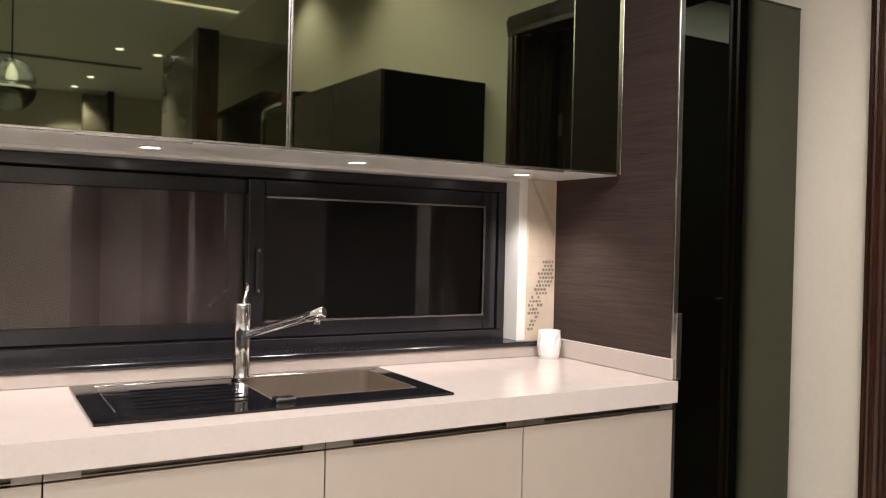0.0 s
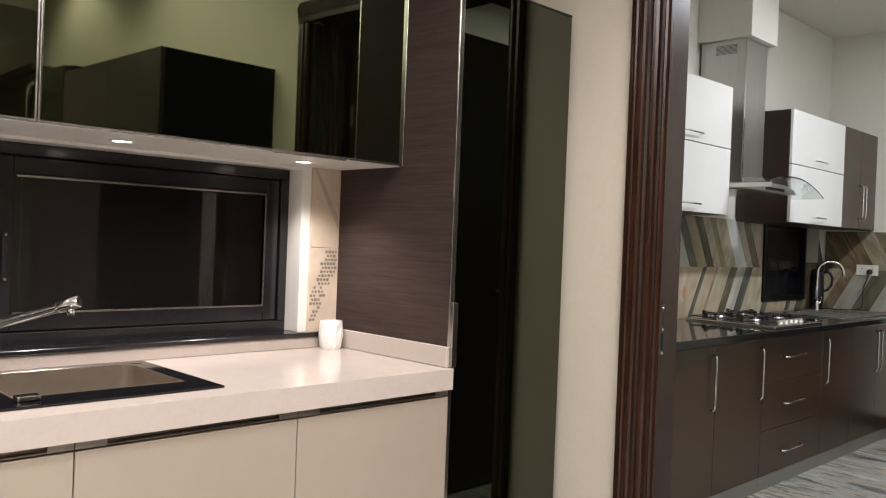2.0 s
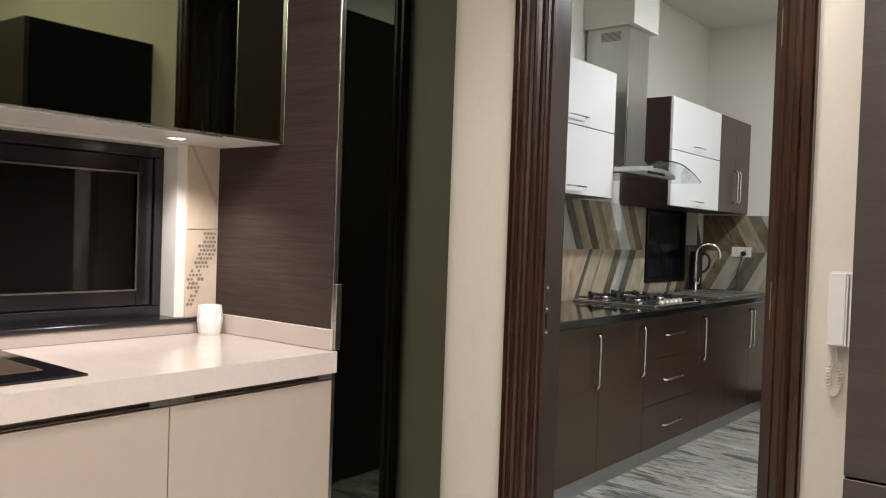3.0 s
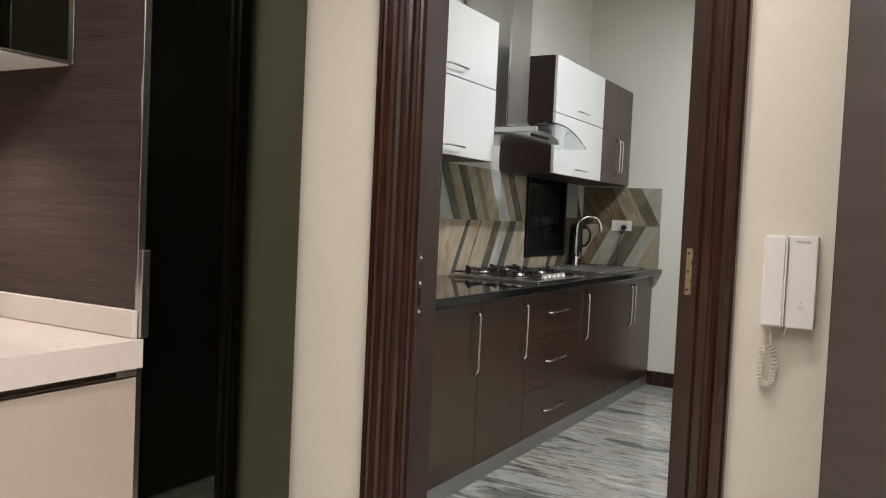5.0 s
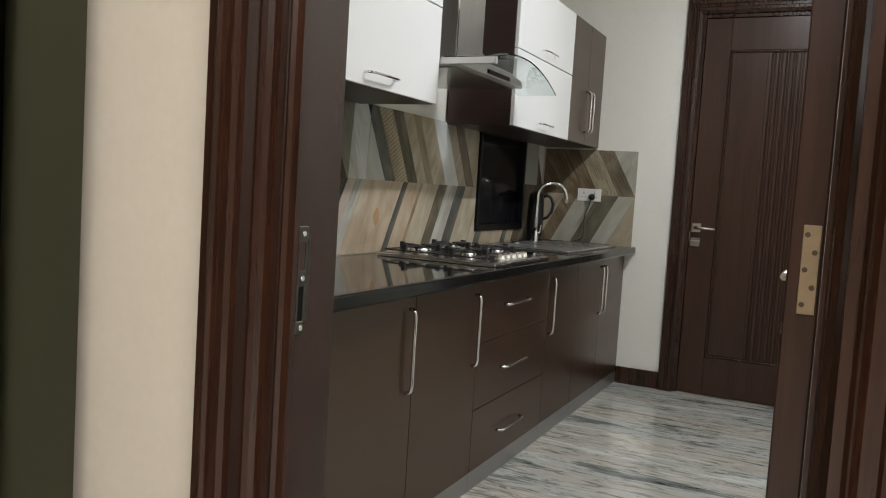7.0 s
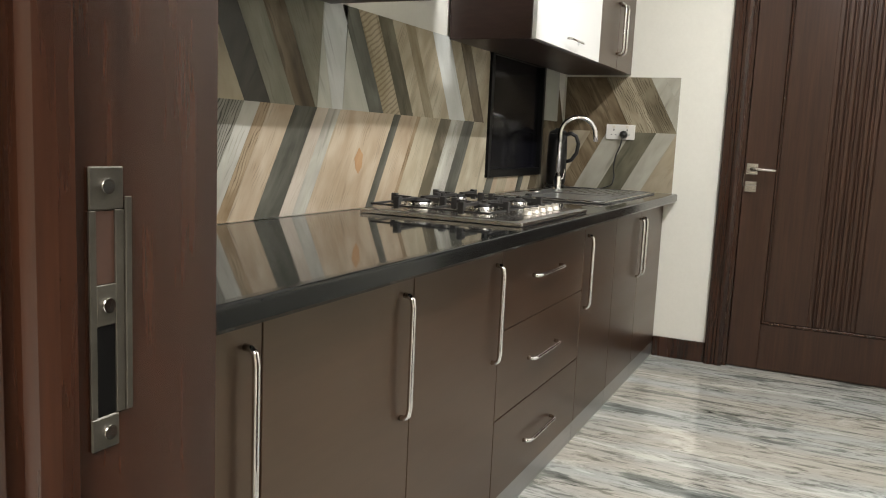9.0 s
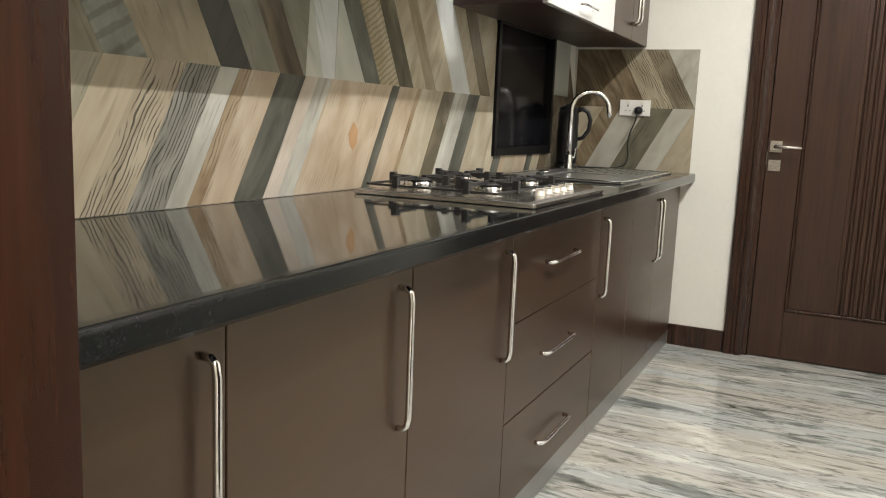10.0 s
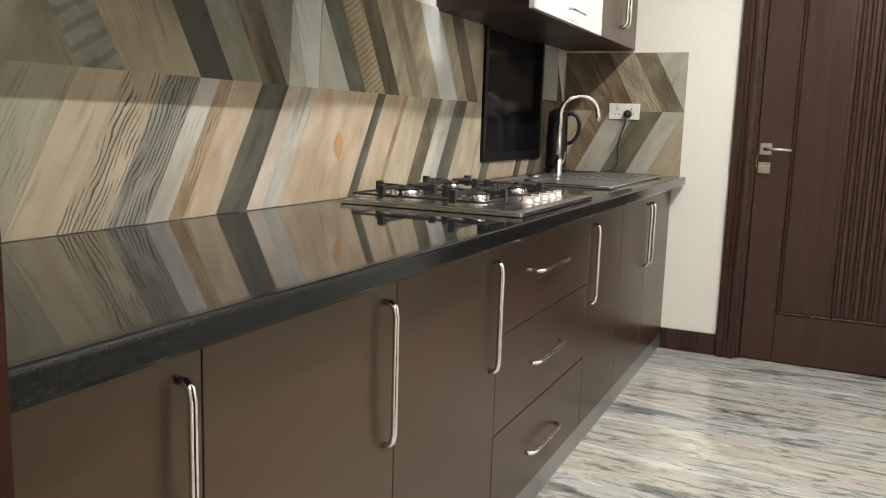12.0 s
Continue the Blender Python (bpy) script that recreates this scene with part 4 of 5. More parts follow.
def intercom():
    t = thing("door_intercom", (WALLX, 0.56, 1.075), "cream intercom handset with coiled cord, on the cream wall", "intercom")
    x0 = WALLX - 0.001
    part("base", box(x0 - 0.022, x0, 0.509, 0.612, 0.978, 1.172, 0.003, seg=2), WHITEPLASTIC, t)
    part("front_plate", box(x0 - 0.034, x0 - 0.0222, 0.509, 0.5635, 0.978, 1.172, 0.004, seg=2), WHITEPLASTIC, t)
    bm = prism([(0.5665, 0.9775), (0.6125, 0.9775), (0.6125, 1.173), (0.5665, 1.173)], "x", x0 - 0.046, x0 - 0.0222)
    bmesh.ops.bevel(bm, geom=bm.edges[:], offset=0.005, segments=3, affect="EDGES")
    part("handset", bm, WHITEPLASTIC, t, "cream handset")
    part("button", tube([(x0 - 0.034, 0.535, 1.022), (x0 - 0.0365, 0.535, 1.022)], 0.0062, 16), CREAMPLASTIC, t, "round push button")
    part("button_mark", box(x0 - 0.0345, x0 - 0.0338, 0.533, 0.537, 1.0325, 1.034), GREY, t)
    bm = bmesh.new()
    for k in range(9):
        box(x0 - 0.0345, x0 - 0.0338, 0.524 + k * 0.0030, 0.5262 + k * 0.0030, 1.1595, 1.1615, 0, bm)
    box(x0 - 0.0345, x0 - 0.0338, 0.523, 0.5515, 1.1575, 1.1582, 0, bm)
    part("maker_mark", bm, GREY, t, "unreadable dark printed bar")
    # Coiled cord: down from the handset, round a loop and back.
    spine = [Vector((x0 - 0.020, 0.592, 0.976)), Vector((x0 - 0.020, 0.5905, 0.955)), Vector((x0 - 0.020, 0.588, 0.935))]
    loop = []
    for i in range(25):
        a = radians(60 - 300 * i / 24)
        loop.append(Vector((x0 - 0.018, 0.596 + 0.014 * math.cos(a) * (1 if i < 13 else 1.1), 0.893 + 0.045 * math.sin(a))))
    pts = []
    turns, steps = 26, 26 * 8
    for i in range(steps + 1):
        u = i / steps * (len(loop) - 1)
        j = min(int(u), len(loop) - 2)
        p = loop[j].lerp(loop[j + 1], u - j)
        d = (loop[j + 1] - loop[j]).normalized()
        side = d.cross(Vector((1, 0, 0))).normalized()
        a = 2 * math.pi * turns * i / steps
        pts.append(p + Vector((1, 0, 0)) * 0.0055 * math.cos(a) + side * 0.0055 * math.sin(a))
    bm = tube(pts, 0.0016, 5)
    tube(spine + [loop[0]], 0.0022, 8, bm)
    e = loop[-1]
    tube([e, Vector((x0 - 0.02, 0.594, 0.955)), Vector((x0 - 0.012, 0.58, 0.966)), Vector((x0 - 0.012, 0.568, 0.958)), Vector((x0 - 0.012, 0.562, 0.977))], 0.0022, 8, bm)
    part("coiled_cord", bm, CREAMPLASTIC, t, "cream coiled cord")


intercom()


def south_side():
    """What stands behind the camera and shows in the dark glass."""
    edges = [0.440, -0.10, -0.65]
    for a, b in zip(edges, edges[1:]):
        u = thing("tall_unit", (2.1, (a + b) / 2, 0), "tall brown grained storage cabinet against the cream wall", "cabinet", "tall brown units")
        part("carcass", box(1.775, 2.371, b + 0.0005, a - 0.0005, 0.0, 2.13), LAMINATE2, u)
        part("upper_door", box(1.755, 1.774, b + 0.0015, a - 0.001, 0.796, 2.13, 0.001), LAMINATE2, u, "brown grained upper door")
        part("lower_door", box(1.755, 1.774, b + 0.0015, a - 0.001, 0.02, 0.791, 0.001), LAMINATE2, u, "brown grained lower door")
        part("side_gloss", box(1.7755, 2.371, a - 0.0004, a + 0.0006, 0.0, 2.13), MATTBLACK, u) if a > 0.4 else None
    f = thing("black_fridge", (2.0, -1.0, 0), "tall black fridge with a curved steel handle, beside the brown cabinets", "fridge")
    part("body", box(1.80, 2.371, -1.70, -0.66, 0.0, 2.18, 0.004), BLACKGLASS, f)
    part("door", box(1.76, 1.798, -1.695, -0.665, 0.02, 2.175, 0.01, seg=2), BLACKGLASS, f)
    part("handle", tube([(1.76, -0.72, 1.80), (1.72, -0.72, 1.79), (1.715, -0.72, 1.70), (1.715, -0.72, 0.80), (1.72, -0.72, 0.71), (1.76, -0.72, 0.70)], 0.011, 10), CHROME, f)
    part("edge_band", tube([(1.755, -1.33, 2.19), (1.752, -1.62, 2.19), (1.752, -1.69, 2.17), (1.752, -1.70, 2.10), (1.752, -1.70, 1.2)], 0.012, 10), CHROME, f, "bright steel edge band")
    u = thing("low_canopy_unit", (2.0, -2.7, 0), "black cabinet with a dark cornice, against the cream wall", "cabinet")
    part("body", box(1.90, 2.371, -3.38, -1.72, 0.0, 2.345), K2DARK, u)
    part("cornice", box(1.86, 2.371, -3.42, -2.02, 2.346, 2.395, 0.004), WOOD, u)
    p = thing("stone_pier", (1.58, -3.3, 0), "grey veined stone pier with a dark timber edge", "pier")
    part("stone", box(1.50, 1.66, -4.05, -2.751, 0.0, CEIL1 - 0.001, 0.003), STONE, p)
    part("timber_edge", box(1.485, 1.66, -2.75, -2.60, 0.0, CEIL1 - 0.001, 0.003), WOOD, p)
    c = thing("timber_column", (1.2, -6.35, 0), "dark timber upright with a stone face in the far room", "pier")
    part("stone", box(1.05, 1.31, -6.45, -6.3, 0.0, 2.9, 0.003), STONE, c)
    part("timber_edge", box(1.311, 1.375, -6.45, -6.2, 0.0, 2.94, 0.003), WOOD, c)
    structure("ceiling_slot", box(-3.0, 1.41, -4.69, -4.58, CEIL1 - 0.004, CEIL1 - 0.001), DARKGAP, "dark linear air slot in the ceiling")
    structure("cove_recess", box(0.0, 1.64, -2.01, -1.95, CEIL1 - 0.004, CEIL1 - 0.001), COVE, "glowing cove strip in the ceiling")
    # Fittings nearer than y = -3 are added to go with the unseen fill spots.
    for x, y in ((1.077, -3.82), (1.02, -5.43), (0.94, -6.17), (1.42, -3.88), (0.95, -0.9), (-0.9, -0.9), (0.3, 0.9), (1.5, 0.95)):
        u = thing("ceiling_downlight", (x, y, CEIL1), "small round recessed downlight, lit, in the white ceiling", "light", "ceiling downlights")
        part("rim", lathe([(0.05, -0.001), (0.05, -0.004), (0.04, -0.005), (0.039, -0.002)], (x, y, CEIL1)), WHITEPLASTIC, u)
        part("lens", lathe([(0.037, -0.002), (0.037, -0.0035)], (x, y, CEIL1)), BULB, u)
    for y in (-0.35, -1.9):
        u = thing("ceiling_downlight", (2.02, y, CEIL1R), "small round recessed downlight, lit, in the raised ceiling", "light", "ceiling downlights")
        part("rim", lathe([(0.05, -0.001), (0.05, -0.004), (0.04, -0.005), (0.039, -0.002)], (2.02, y, CEIL1R)), WHITEPLASTIC, u)
        part("lens", lathe([(0.037, -0.002), (0.037, -0.0035)], (2.02, y, CEIL1R)), BULB, u)
    l = thing("pendant_lamp", (0.106, -1.0, 2.0), "half mirrored glass globe pendant on a thin cord", "lamp")
    prof = [(0.128 * math.sin(radians(a)), 2.07 - 0.135 * math.cos(radians(a))) for a in range(8, 96, 8)]
    part("mirror_bowl", lathe(prof, (0.106, -1.0, 0), 24), SMOKED, l, "mirrored lower bowl")
    prof = [(0.127 * math.sin(radians(a)), 2.072 - 0.15 * math.cos(radians(a))) for a in range(96, 170, 8)]
    part("glass_top", lathe(prof, (0.106, -1.0, 0), 24), HOODGLASS, l, "clear upper glass")
    part("cord", tube([(0.106, -1.0, 2.20), (0.106, -1.0, CEIL1)], 0.004, 8), BLACKPLASTIC, l)
    part("bulb", lathe([(0.004, 2.17), (0.02, 2.13), (0.022, 2.10), (0.004, 2.075)], (0.106, -1.0, 0), 16), PALEBULB, l)


STONE = textured("grey_veined_stone", (0.10, 0.09, 0.075), (0.24, 0.21, 0.17), 0.25, (1, 1, 3), 3, 8, 0.0, distortion=1.2)
south_side()


# ---------- second kitchen ----------
def bow_handle(parent, p0, p1, out, r=0.0062, mat=None):
    """A flat-topped bow handle from p0 to p1, standing out towards -y by out."""
    p0, p1 = Vector(p0), Vector(p1)
    d = (p1 - p0).normalized()
    o = Vector((0, -out, 0))
    pts = [p0, p0 + o * 0.55 + d * 0.001, p0 + o * 0.88 + d * 0.008, p0 + o + d * 0.024, p1 + o - d * 0.024, p1 + o * 0.88 - d * 0.008, p1 + o * 0.55 - d * 0.001, p1]
    bm = tube(pts, r, 10)
    return part("handle", bm, mat or CHROME, parent, "chrome bow handle")


FY = 1.953


def base_run():
    spans = [(2.66, 3.159, "r"), (3.159, 3.670, "r"), (3.670, 4.184, "r"), (4.184, 4.992, "d"), (4.992, 5.46, "l"), (5.46, 5.93, "r"), (5.93, 6.455, "l")]
    for a, b, kind in spans:
        what = "three drawers" if kind == "d" else "one door"
        u = thing("base_unit", ((a + b) / 2, 2.2, 0), f"dark brown base cabinet with {what}, under the black worktop", "kitchen cabinet", "dark base units")
        part("carcass", box(a + 0.0005, b - 0.0005, FY + 0.02, 2.50, 0.08, 0.818), K2SIDE, u)
        part("kick_board", box(a + 0.0005, b - 0.0005, FY + 0.004, FY + 0.016, 0.0, 0.075, 0.001), ALU, u, "grey metal kick board")
        if kind == "d":
            for z0, z1, zh in ((0.077, 0.3165, 0.185), (0.3195, 0.5695, 0.445), (0.5725, 0.806, 0.700)):
                f = part("drawer_front", box(a + 0.0015, b - 0.0015, FY, FY + 0.018, z0, z1, 0.0024, seg=2), K2DARK, u, "dark brown drawer front")
                bow_handle(f, (4.44, FY, zh), (4.70, FY, zh), 0.023, 0.006)
        else:
            f = part("door", box(a + 0.0015, b - 0.0015, FY, FY + 0.018, 0.077, 0.806, 0.0012), K2DARK, u, "dark brown cabinet door")
            hx = b - (0.043 if b < 5.5 else 0.036) if kind == "r" else a + 0.036
            bow_handle(f, (hx, FY, 0.500), (hx, FY, 0.766), 0.023)
    t = thing("black_worktop", (4.5, 2.2, 0.82), "polished black granite worktop on dark brown cabinets", "worktop")
    bm = prism([(1.9101, 0.838), (1.9101, 0.860), (2.502, 0.860), (2.502, 0.838)], "x", 2.635, 6.458)
    part("slab", bm, GRANITE, t)
    edge = [(1.896 - 0.008 * math.cos(radians(a)), 0.852 + 0.008 * math.sin(radians(a))) for a in range(0, 91, 10)]
    bm = prism([(1.896, 0.818), (1.888, 0.826)] + edge + [(1.910, 0.860), (1.910, 0.818)], "x", 2.635, 6.458)
    for f in bm.faces:
        f.smooth = len(f.verts) == 4 and f.normal.z > 0.05 and f.normal.z < 0.99
    part("front_edge", bm, DIMEDGE, t, "built-up polished front edge")
    part("side_return", box(6.4585, 6.4595, 1.90, 2.50, 0.838, 0.8595), GRANITE, t)


base_run()


def hob():
    x0, x1, y0, y1, z = 4.245, 4.885, 1.925, 2.445, 0.8605
    t = thing("gas_hob", (4.58, 2.2, z), "steel gas hob with four burners, on the black worktop", "hob")
    bm = box(x0, x1, y0, y1, z, z + 0.012, 0.006, seg=2)
    part("tray", bm, SATINX, t)
    part("front_lip", box(x0 + 0.004, x1 - 0.004, y0 - 0.0012, y0 + 0.002, z + 0.001, z + 0.0115, 0.0008), EDGE, t, "bright folded front lip")
    part("side_lip", box(x0 - 0.0012, x0 + 0.002, y0 + 0.004, y1 - 0.004, z + 0.001, z + 0.0115, 0.0008), EDGE, t, "bright folded side lip")
    part("well", box(x0 + 0.02, x1 - 0.02, y0 + 0.025, y1 - 0.02, z + 0.0122, z + 0.0135, 0.001), EDGE, t, "recessed steel well")
    zz = z + 0.0137
    cx = (x0 + x1) / 2
    burners = ((x0 + 0.17, 2.12, 0.034), (x0 + 0.17, 2.335, 0.042), (x1 - 0.17, 2.12, 0.034), (x1 - 0.17, 2.335, 0.028))
    for bx, by, r in burners:
        b = part("burner", lathe([(r + 0.016, 0), (r + 0.014, 0.006), (r + 0.002, 0.008), (r, 0.02), (r - 0.004, 0.022)], (bx, by, zz), 24), SATIN, t, "ribbed steel burner ring")
        bm = bmesh.new()
        for k in range(20):
            a = 2 * math.pi * k / 20
            tube([(bx + (r + 0.0005) * math.cos(a), by + (r + 0.0005) * math.sin(a), zz + 0.008), (bx + (r + 0.0005) * math.cos(a), by + (r + 0.0005) * math.sin(a), zz + 0.019)], 0.0018, 5, bm)
        part("ring_tooth", bm, CHROME, b)
        part("cap", lathe([(r + 0.001, 0.0225), (r + 0.002, 0.026), (r - 0.003, 0.029), (0.004, 0.0295)], (bx, by, zz), 24), CASTIRON, b, "black burner cap")
    for gx0, gx1 in ((x0 + 0.035, cx - 0.012), (cx + 0.012, x1 - 0.035)):
        bm = bmesh.new()
        zg, w = zz + 0.034, 0.007
        gy0, gy1 = 2.038, 2.425
        for yy in (gy0, 2.228, gy1):
            box(gx0, gx1, yy - 0.003, yy + 0.003, zz + 0.010, zz + 0.016, 0.001, bm)
        for xx in (gx0, gx1):
            box(xx - 0.003, xx + 0.003, gy0, gy1, zz + 0.010, zz + 0.0158, 0.001, bm)
        mx = (gx0 + gx1) / 2
        for by in (2.125, 2.335):
            for sx in (-1, 1):
                e = gx0 if sx < 0 else gx1
                box(min(e, mx + sx * 0.028), max(e, mx + sx * 0.028), by - w, by + w, zg - 0.009, zg, 0.001, bm)
                box(e - 0.009, e + 0.009, by - 0.009, by + 0.009, zz + 0.006, zg + 0.006, 0.0015, bm)
                box(e - sx * 0.0085 - 0.009, e - sx * 0.0085 + 0.009, by - 0.008, by + 0.008, zg - 0.004, zg + 0.0065, 0.0015, bm)
                box(mx + sx * 0.03 - 0.005, mx + sx * 0.03 + 0.005, by - w, by + w, zg - 0.018, zg + 0.001, 0.001, bm)
            for s in (-1, 1):
                ya, yb = by + s * 0.028, by + s * 0.085
                box(mx - w, mx + w, min(ya, yb), max(ya, yb), zg - 0.009, zg, 0.001, bm)
                box(mx - 0.009, mx + 0.009, yb - 0.009, yb + 0.009, zz + 0.006, zg + 0.006, 0.0015, bm)
        part("grate", bm, CASTIRON, t, "black cast iron pan support")
    for k in range(5):
        kx = 4.47 + k * 0.066
        kb = part("knob", lathe([(0.016, 0), (0.016, 0.003), (0.0135, 0.004), (0.0125, 0.013), (0.011, 0.0145)], (kx, 1.992, z + 0.0137), 20), KNOB, t, "steel control knob")
        part("grip_bar", box(kx - 0.003, kx + 0.003, 1.980, 2.004, z + 0.0283, z + 0.034, 0.0012), KNOB, kb)


hob()


def far_sink():
    x0, x1, y0, y1, z = 5.33, 6.30, 1.975, 2.45, 0.8605
    t = thing("steel_sink", (5.8, 2.2, z), "stainless steel sink with drainer, set in the black worktop", "sink")
    bx0, bx1, by0, by1 = 5.40, 5.82, 2.03, 2.34
    h = 0.006
    bm = box(x0, bx0, y0, y1, z, z + h, 0.002)
    box(bx0, bx1, y0, by0, z, z + h, 0.001, bm)
    box(bx0, bx1, by1, y1, z, z + h, 0.001, bm)
    box(bx1, x1, y0, y1, z, z + h - 0.0005, 0.002, bm)
    part("deck", bm, SHADESTEEL, t)
    bm = box(x0 + 0.0, x1, y0 - 0.001, y0 + 0.008, z + h - 0.001, z + h + 0.004, 0.0015)
    box(x0, x0 + 0.008, y0, y1, z + h - 0.001, z + h + 0.004, 0.0015, bm)
    box(x1 - 0.008, x1, y0, y1, z + h - 0.001, z + h + 0.004, 0.0015, bm)
    part("rolled_edge", bm, CHROME, t, "bright rolled edge")
    # A flat plate: the shade of the bowl's depth is in its colour.
    part("bowl", box(bx0, bx1, by0, by1, z + 0.0004, z + 0.0012), SHADESTEEL, t, "flat steel bowl plate, its shade put into the colour")
    bm = bmesh.new()
    for k in range(9):
        yy = 2.05 + k * 0.034
        box(5.90, 6.24, yy, yy + 0.008, z + h - 0.0004, z + h + 0.002, 0.0008, bm)
    part("drainer_rib", bm, SATIN, t)
    part("waste_cap", lathe([(0.03, 0.0), (0.03, 0.004), (0.02, 0.008)], (5.70, 2.40, z + h)), SATIN, t)
    f = thing("swan_neck_tap", (5.985, 2.385, z + 0.006), "chrome swan neck kitchen tap behind the steel sink", "tap")
    c = Vector((5.985, 2.385, z + 0.0066))
    part("base", lathe([(0.024, 0), (0.024, 0.006), (0.019, 0.012), (0.019, 0.062), (0.014, 0.070)], c, 20), CHROME, f)
    pts = [c + Vector((0, 0, 0.068)), c + Vector((0, 0, 0.270))]
    R = 0.084
    dirn = Vector((0.35, -1, 0)).normalized()
    for a in range(15, 181, 15):
        pts.append(c + dirn * (R - R * math.cos(radians(a))) + Vector((0, 0, 0.270 + R * math.sin(radians(a)))))
    end = pts[-1]
    pts.append(end + Vector((0, 0, -0.03)) + dirn * 0.004)
    part("swan_neck", tube(pts, 0.0115, 14), CHROME, f)
    part("lever", tube([c + Vector((0.016, -0.004, 0.045)), c + Vector((0.04, -0.012, 0.055)), c + Vector((0.05, -0.015, 0.10))], 0.006, 10), CHROME, f)


# Steel for the sink with shade put into its colour.
SHADESTEEL = textured("shaded_steel", (0.30, 0.30, 0.295), (0.40, 0.40, 0.39), 0.30, noise_scale=20, bump=0.0, metal=0.8)
far_sink()


def wall_units():
    UY = 2.173

    def flap_unit(a, b, group):
        u = thing("wall_unit", ((a + b) / 2, 2.3, 1.46), "dark brown wall cabinet with two white gloss lift-up doors", "kitchen cabinet", group)
        part("carcass", box(a + 0.0005, b - 0.0005, UY + 0.02, TILEY - 0.001, 1.458, 2.150, 0.001), K2SIDE, u, "dark brown carcass")
        for z0, z1, zh in ((1.459, 1.8135, 1.500), (1.8185, 2.151, 1.860)):
            f = part("flap", box(a + 0.001, b - 0.001, UY, UY + 0.018, z0, z1, 0.0015), WHITEGLOSS, u, "white gloss lift-up door")
            m = a + (b - a) * (0.5 if b - a < 0.87 else 0.5)
            bow_handle(f, (m - 0.095, UY, zh), (m + 0.095, UY, zh), 0.028, 0.0045)
        return u
    flap_unit(3.305, 4.166, "white wall units")
    flap_unit(4.963, 5.815, "white wall units")
    u = thing("wall_unit", (6.13, 2.3, 1.46), "dark brown wall cabinet with two doors and long chrome handles", "kitchen cabinet")
    part("carcass", box(5.816, 6.458, UY + 0.02, TILEY - 0.001, 1.458, 2.150), K2SIDE, u)
    for a, b, hx in ((5.817, 6.1365, 6.108), (6.1395, 6.457, 6.168)):
        f = part("door", box(a, b, UY, UY + 0.018, 1.459, 2.151, 0.0012), K2DARK, u, "dark brown cabinet door")
        bow_handle(f, (hx, UY, 1.53), (hx, UY, 1.765), 0.034)


wall_units()


def cooker_hood():
    t = thing("cooker_hood", (4.565, 2.3, 1.6), "steel cooker hood with curved glass canopy, over the gas hob", "cooker hood")
    # Chimney and the boxed section above it.
    part("chimney", box(4.43, 4.70, 2.235, TILEY - 0.001, 1.6605, 2.485, 0.002), SATINX, t, "brushed steel chimney")
    bm = bmesh.new()
    for k in range(8):
        box(4.4285, 4.4298, 2.29, 2.42, 2.405 + k * 0.007, 2.408 + k * 0.007, 0, bm)
    part("grille", bm, GREY, t, "slotted air grille")
    # The highlight down the chimney's left edge is a thin chrome strip.
    part("edge_highlight", box(4.4285, 4.4425, 2.2335, 2.2345, 1.662, 2.485, 0.0004), CHROME, t, "edge highlight, put in as a bright chrome strip")
    prof = [(4.192, 1.612), (4.192, 1.636), (4.43, 1.660), (4.70, 1.660), (4.86, 1.636), (4.86, 1.612)]
    bm = prism(prof, "y", 2.10, TILEY - 0.001)
    bmesh.ops.bevel(bm, geom=bm.edges[:], offset=0.0015, segments=1, affect="EDGES")
    part("body", bm, HOODSTEEL, t, "flat steel hood body")
    part("side_plate", box(4.170, 4.1915, 1.948, TILEY - 0.001, 1.611, 1.636, 0.002, seg=2), HOODSTEEL, t, "bright folded steel side plate")
    part("filter_panel", box(4.23, 4.82, 2.13, 2.48, 1.606, 1.6115, 0.001), SATIN, t, "steel filter panel")
    # Glass canopy: a shallow arch that runs from side to side.
    outer, inner = [], []
    for k in range(29):
        x = 4.172 + k / 28 * 0.788
        u = (x - 4.54) / 0.42
        z = 1.600 + 0.092 * (1 - u * u) if x > 4.54 else 1.692 - 0.053 * u * u / 0.768
        outer.append((x, z))
        inner.append((x, z - 0.006))
    bm = prism(outer + inner[::-1], "y", 1.975, 2.16)
    part("glass_canopy", bm, HOODGLASS, t, "curved clear glass canopy")
    part("control_strip", box(4.45, 4.68, 2.090, 2.0995, 1.620, 1.635, 0.001), BLACKPLASTIC, t)
    structure("duct_boxing", box(4.40, 4.74, 2.195, TILEY + 0.011, 2.487, CEIL2), WHITEWALL, "off-white boxed duct above the hood")


cooker_hood()


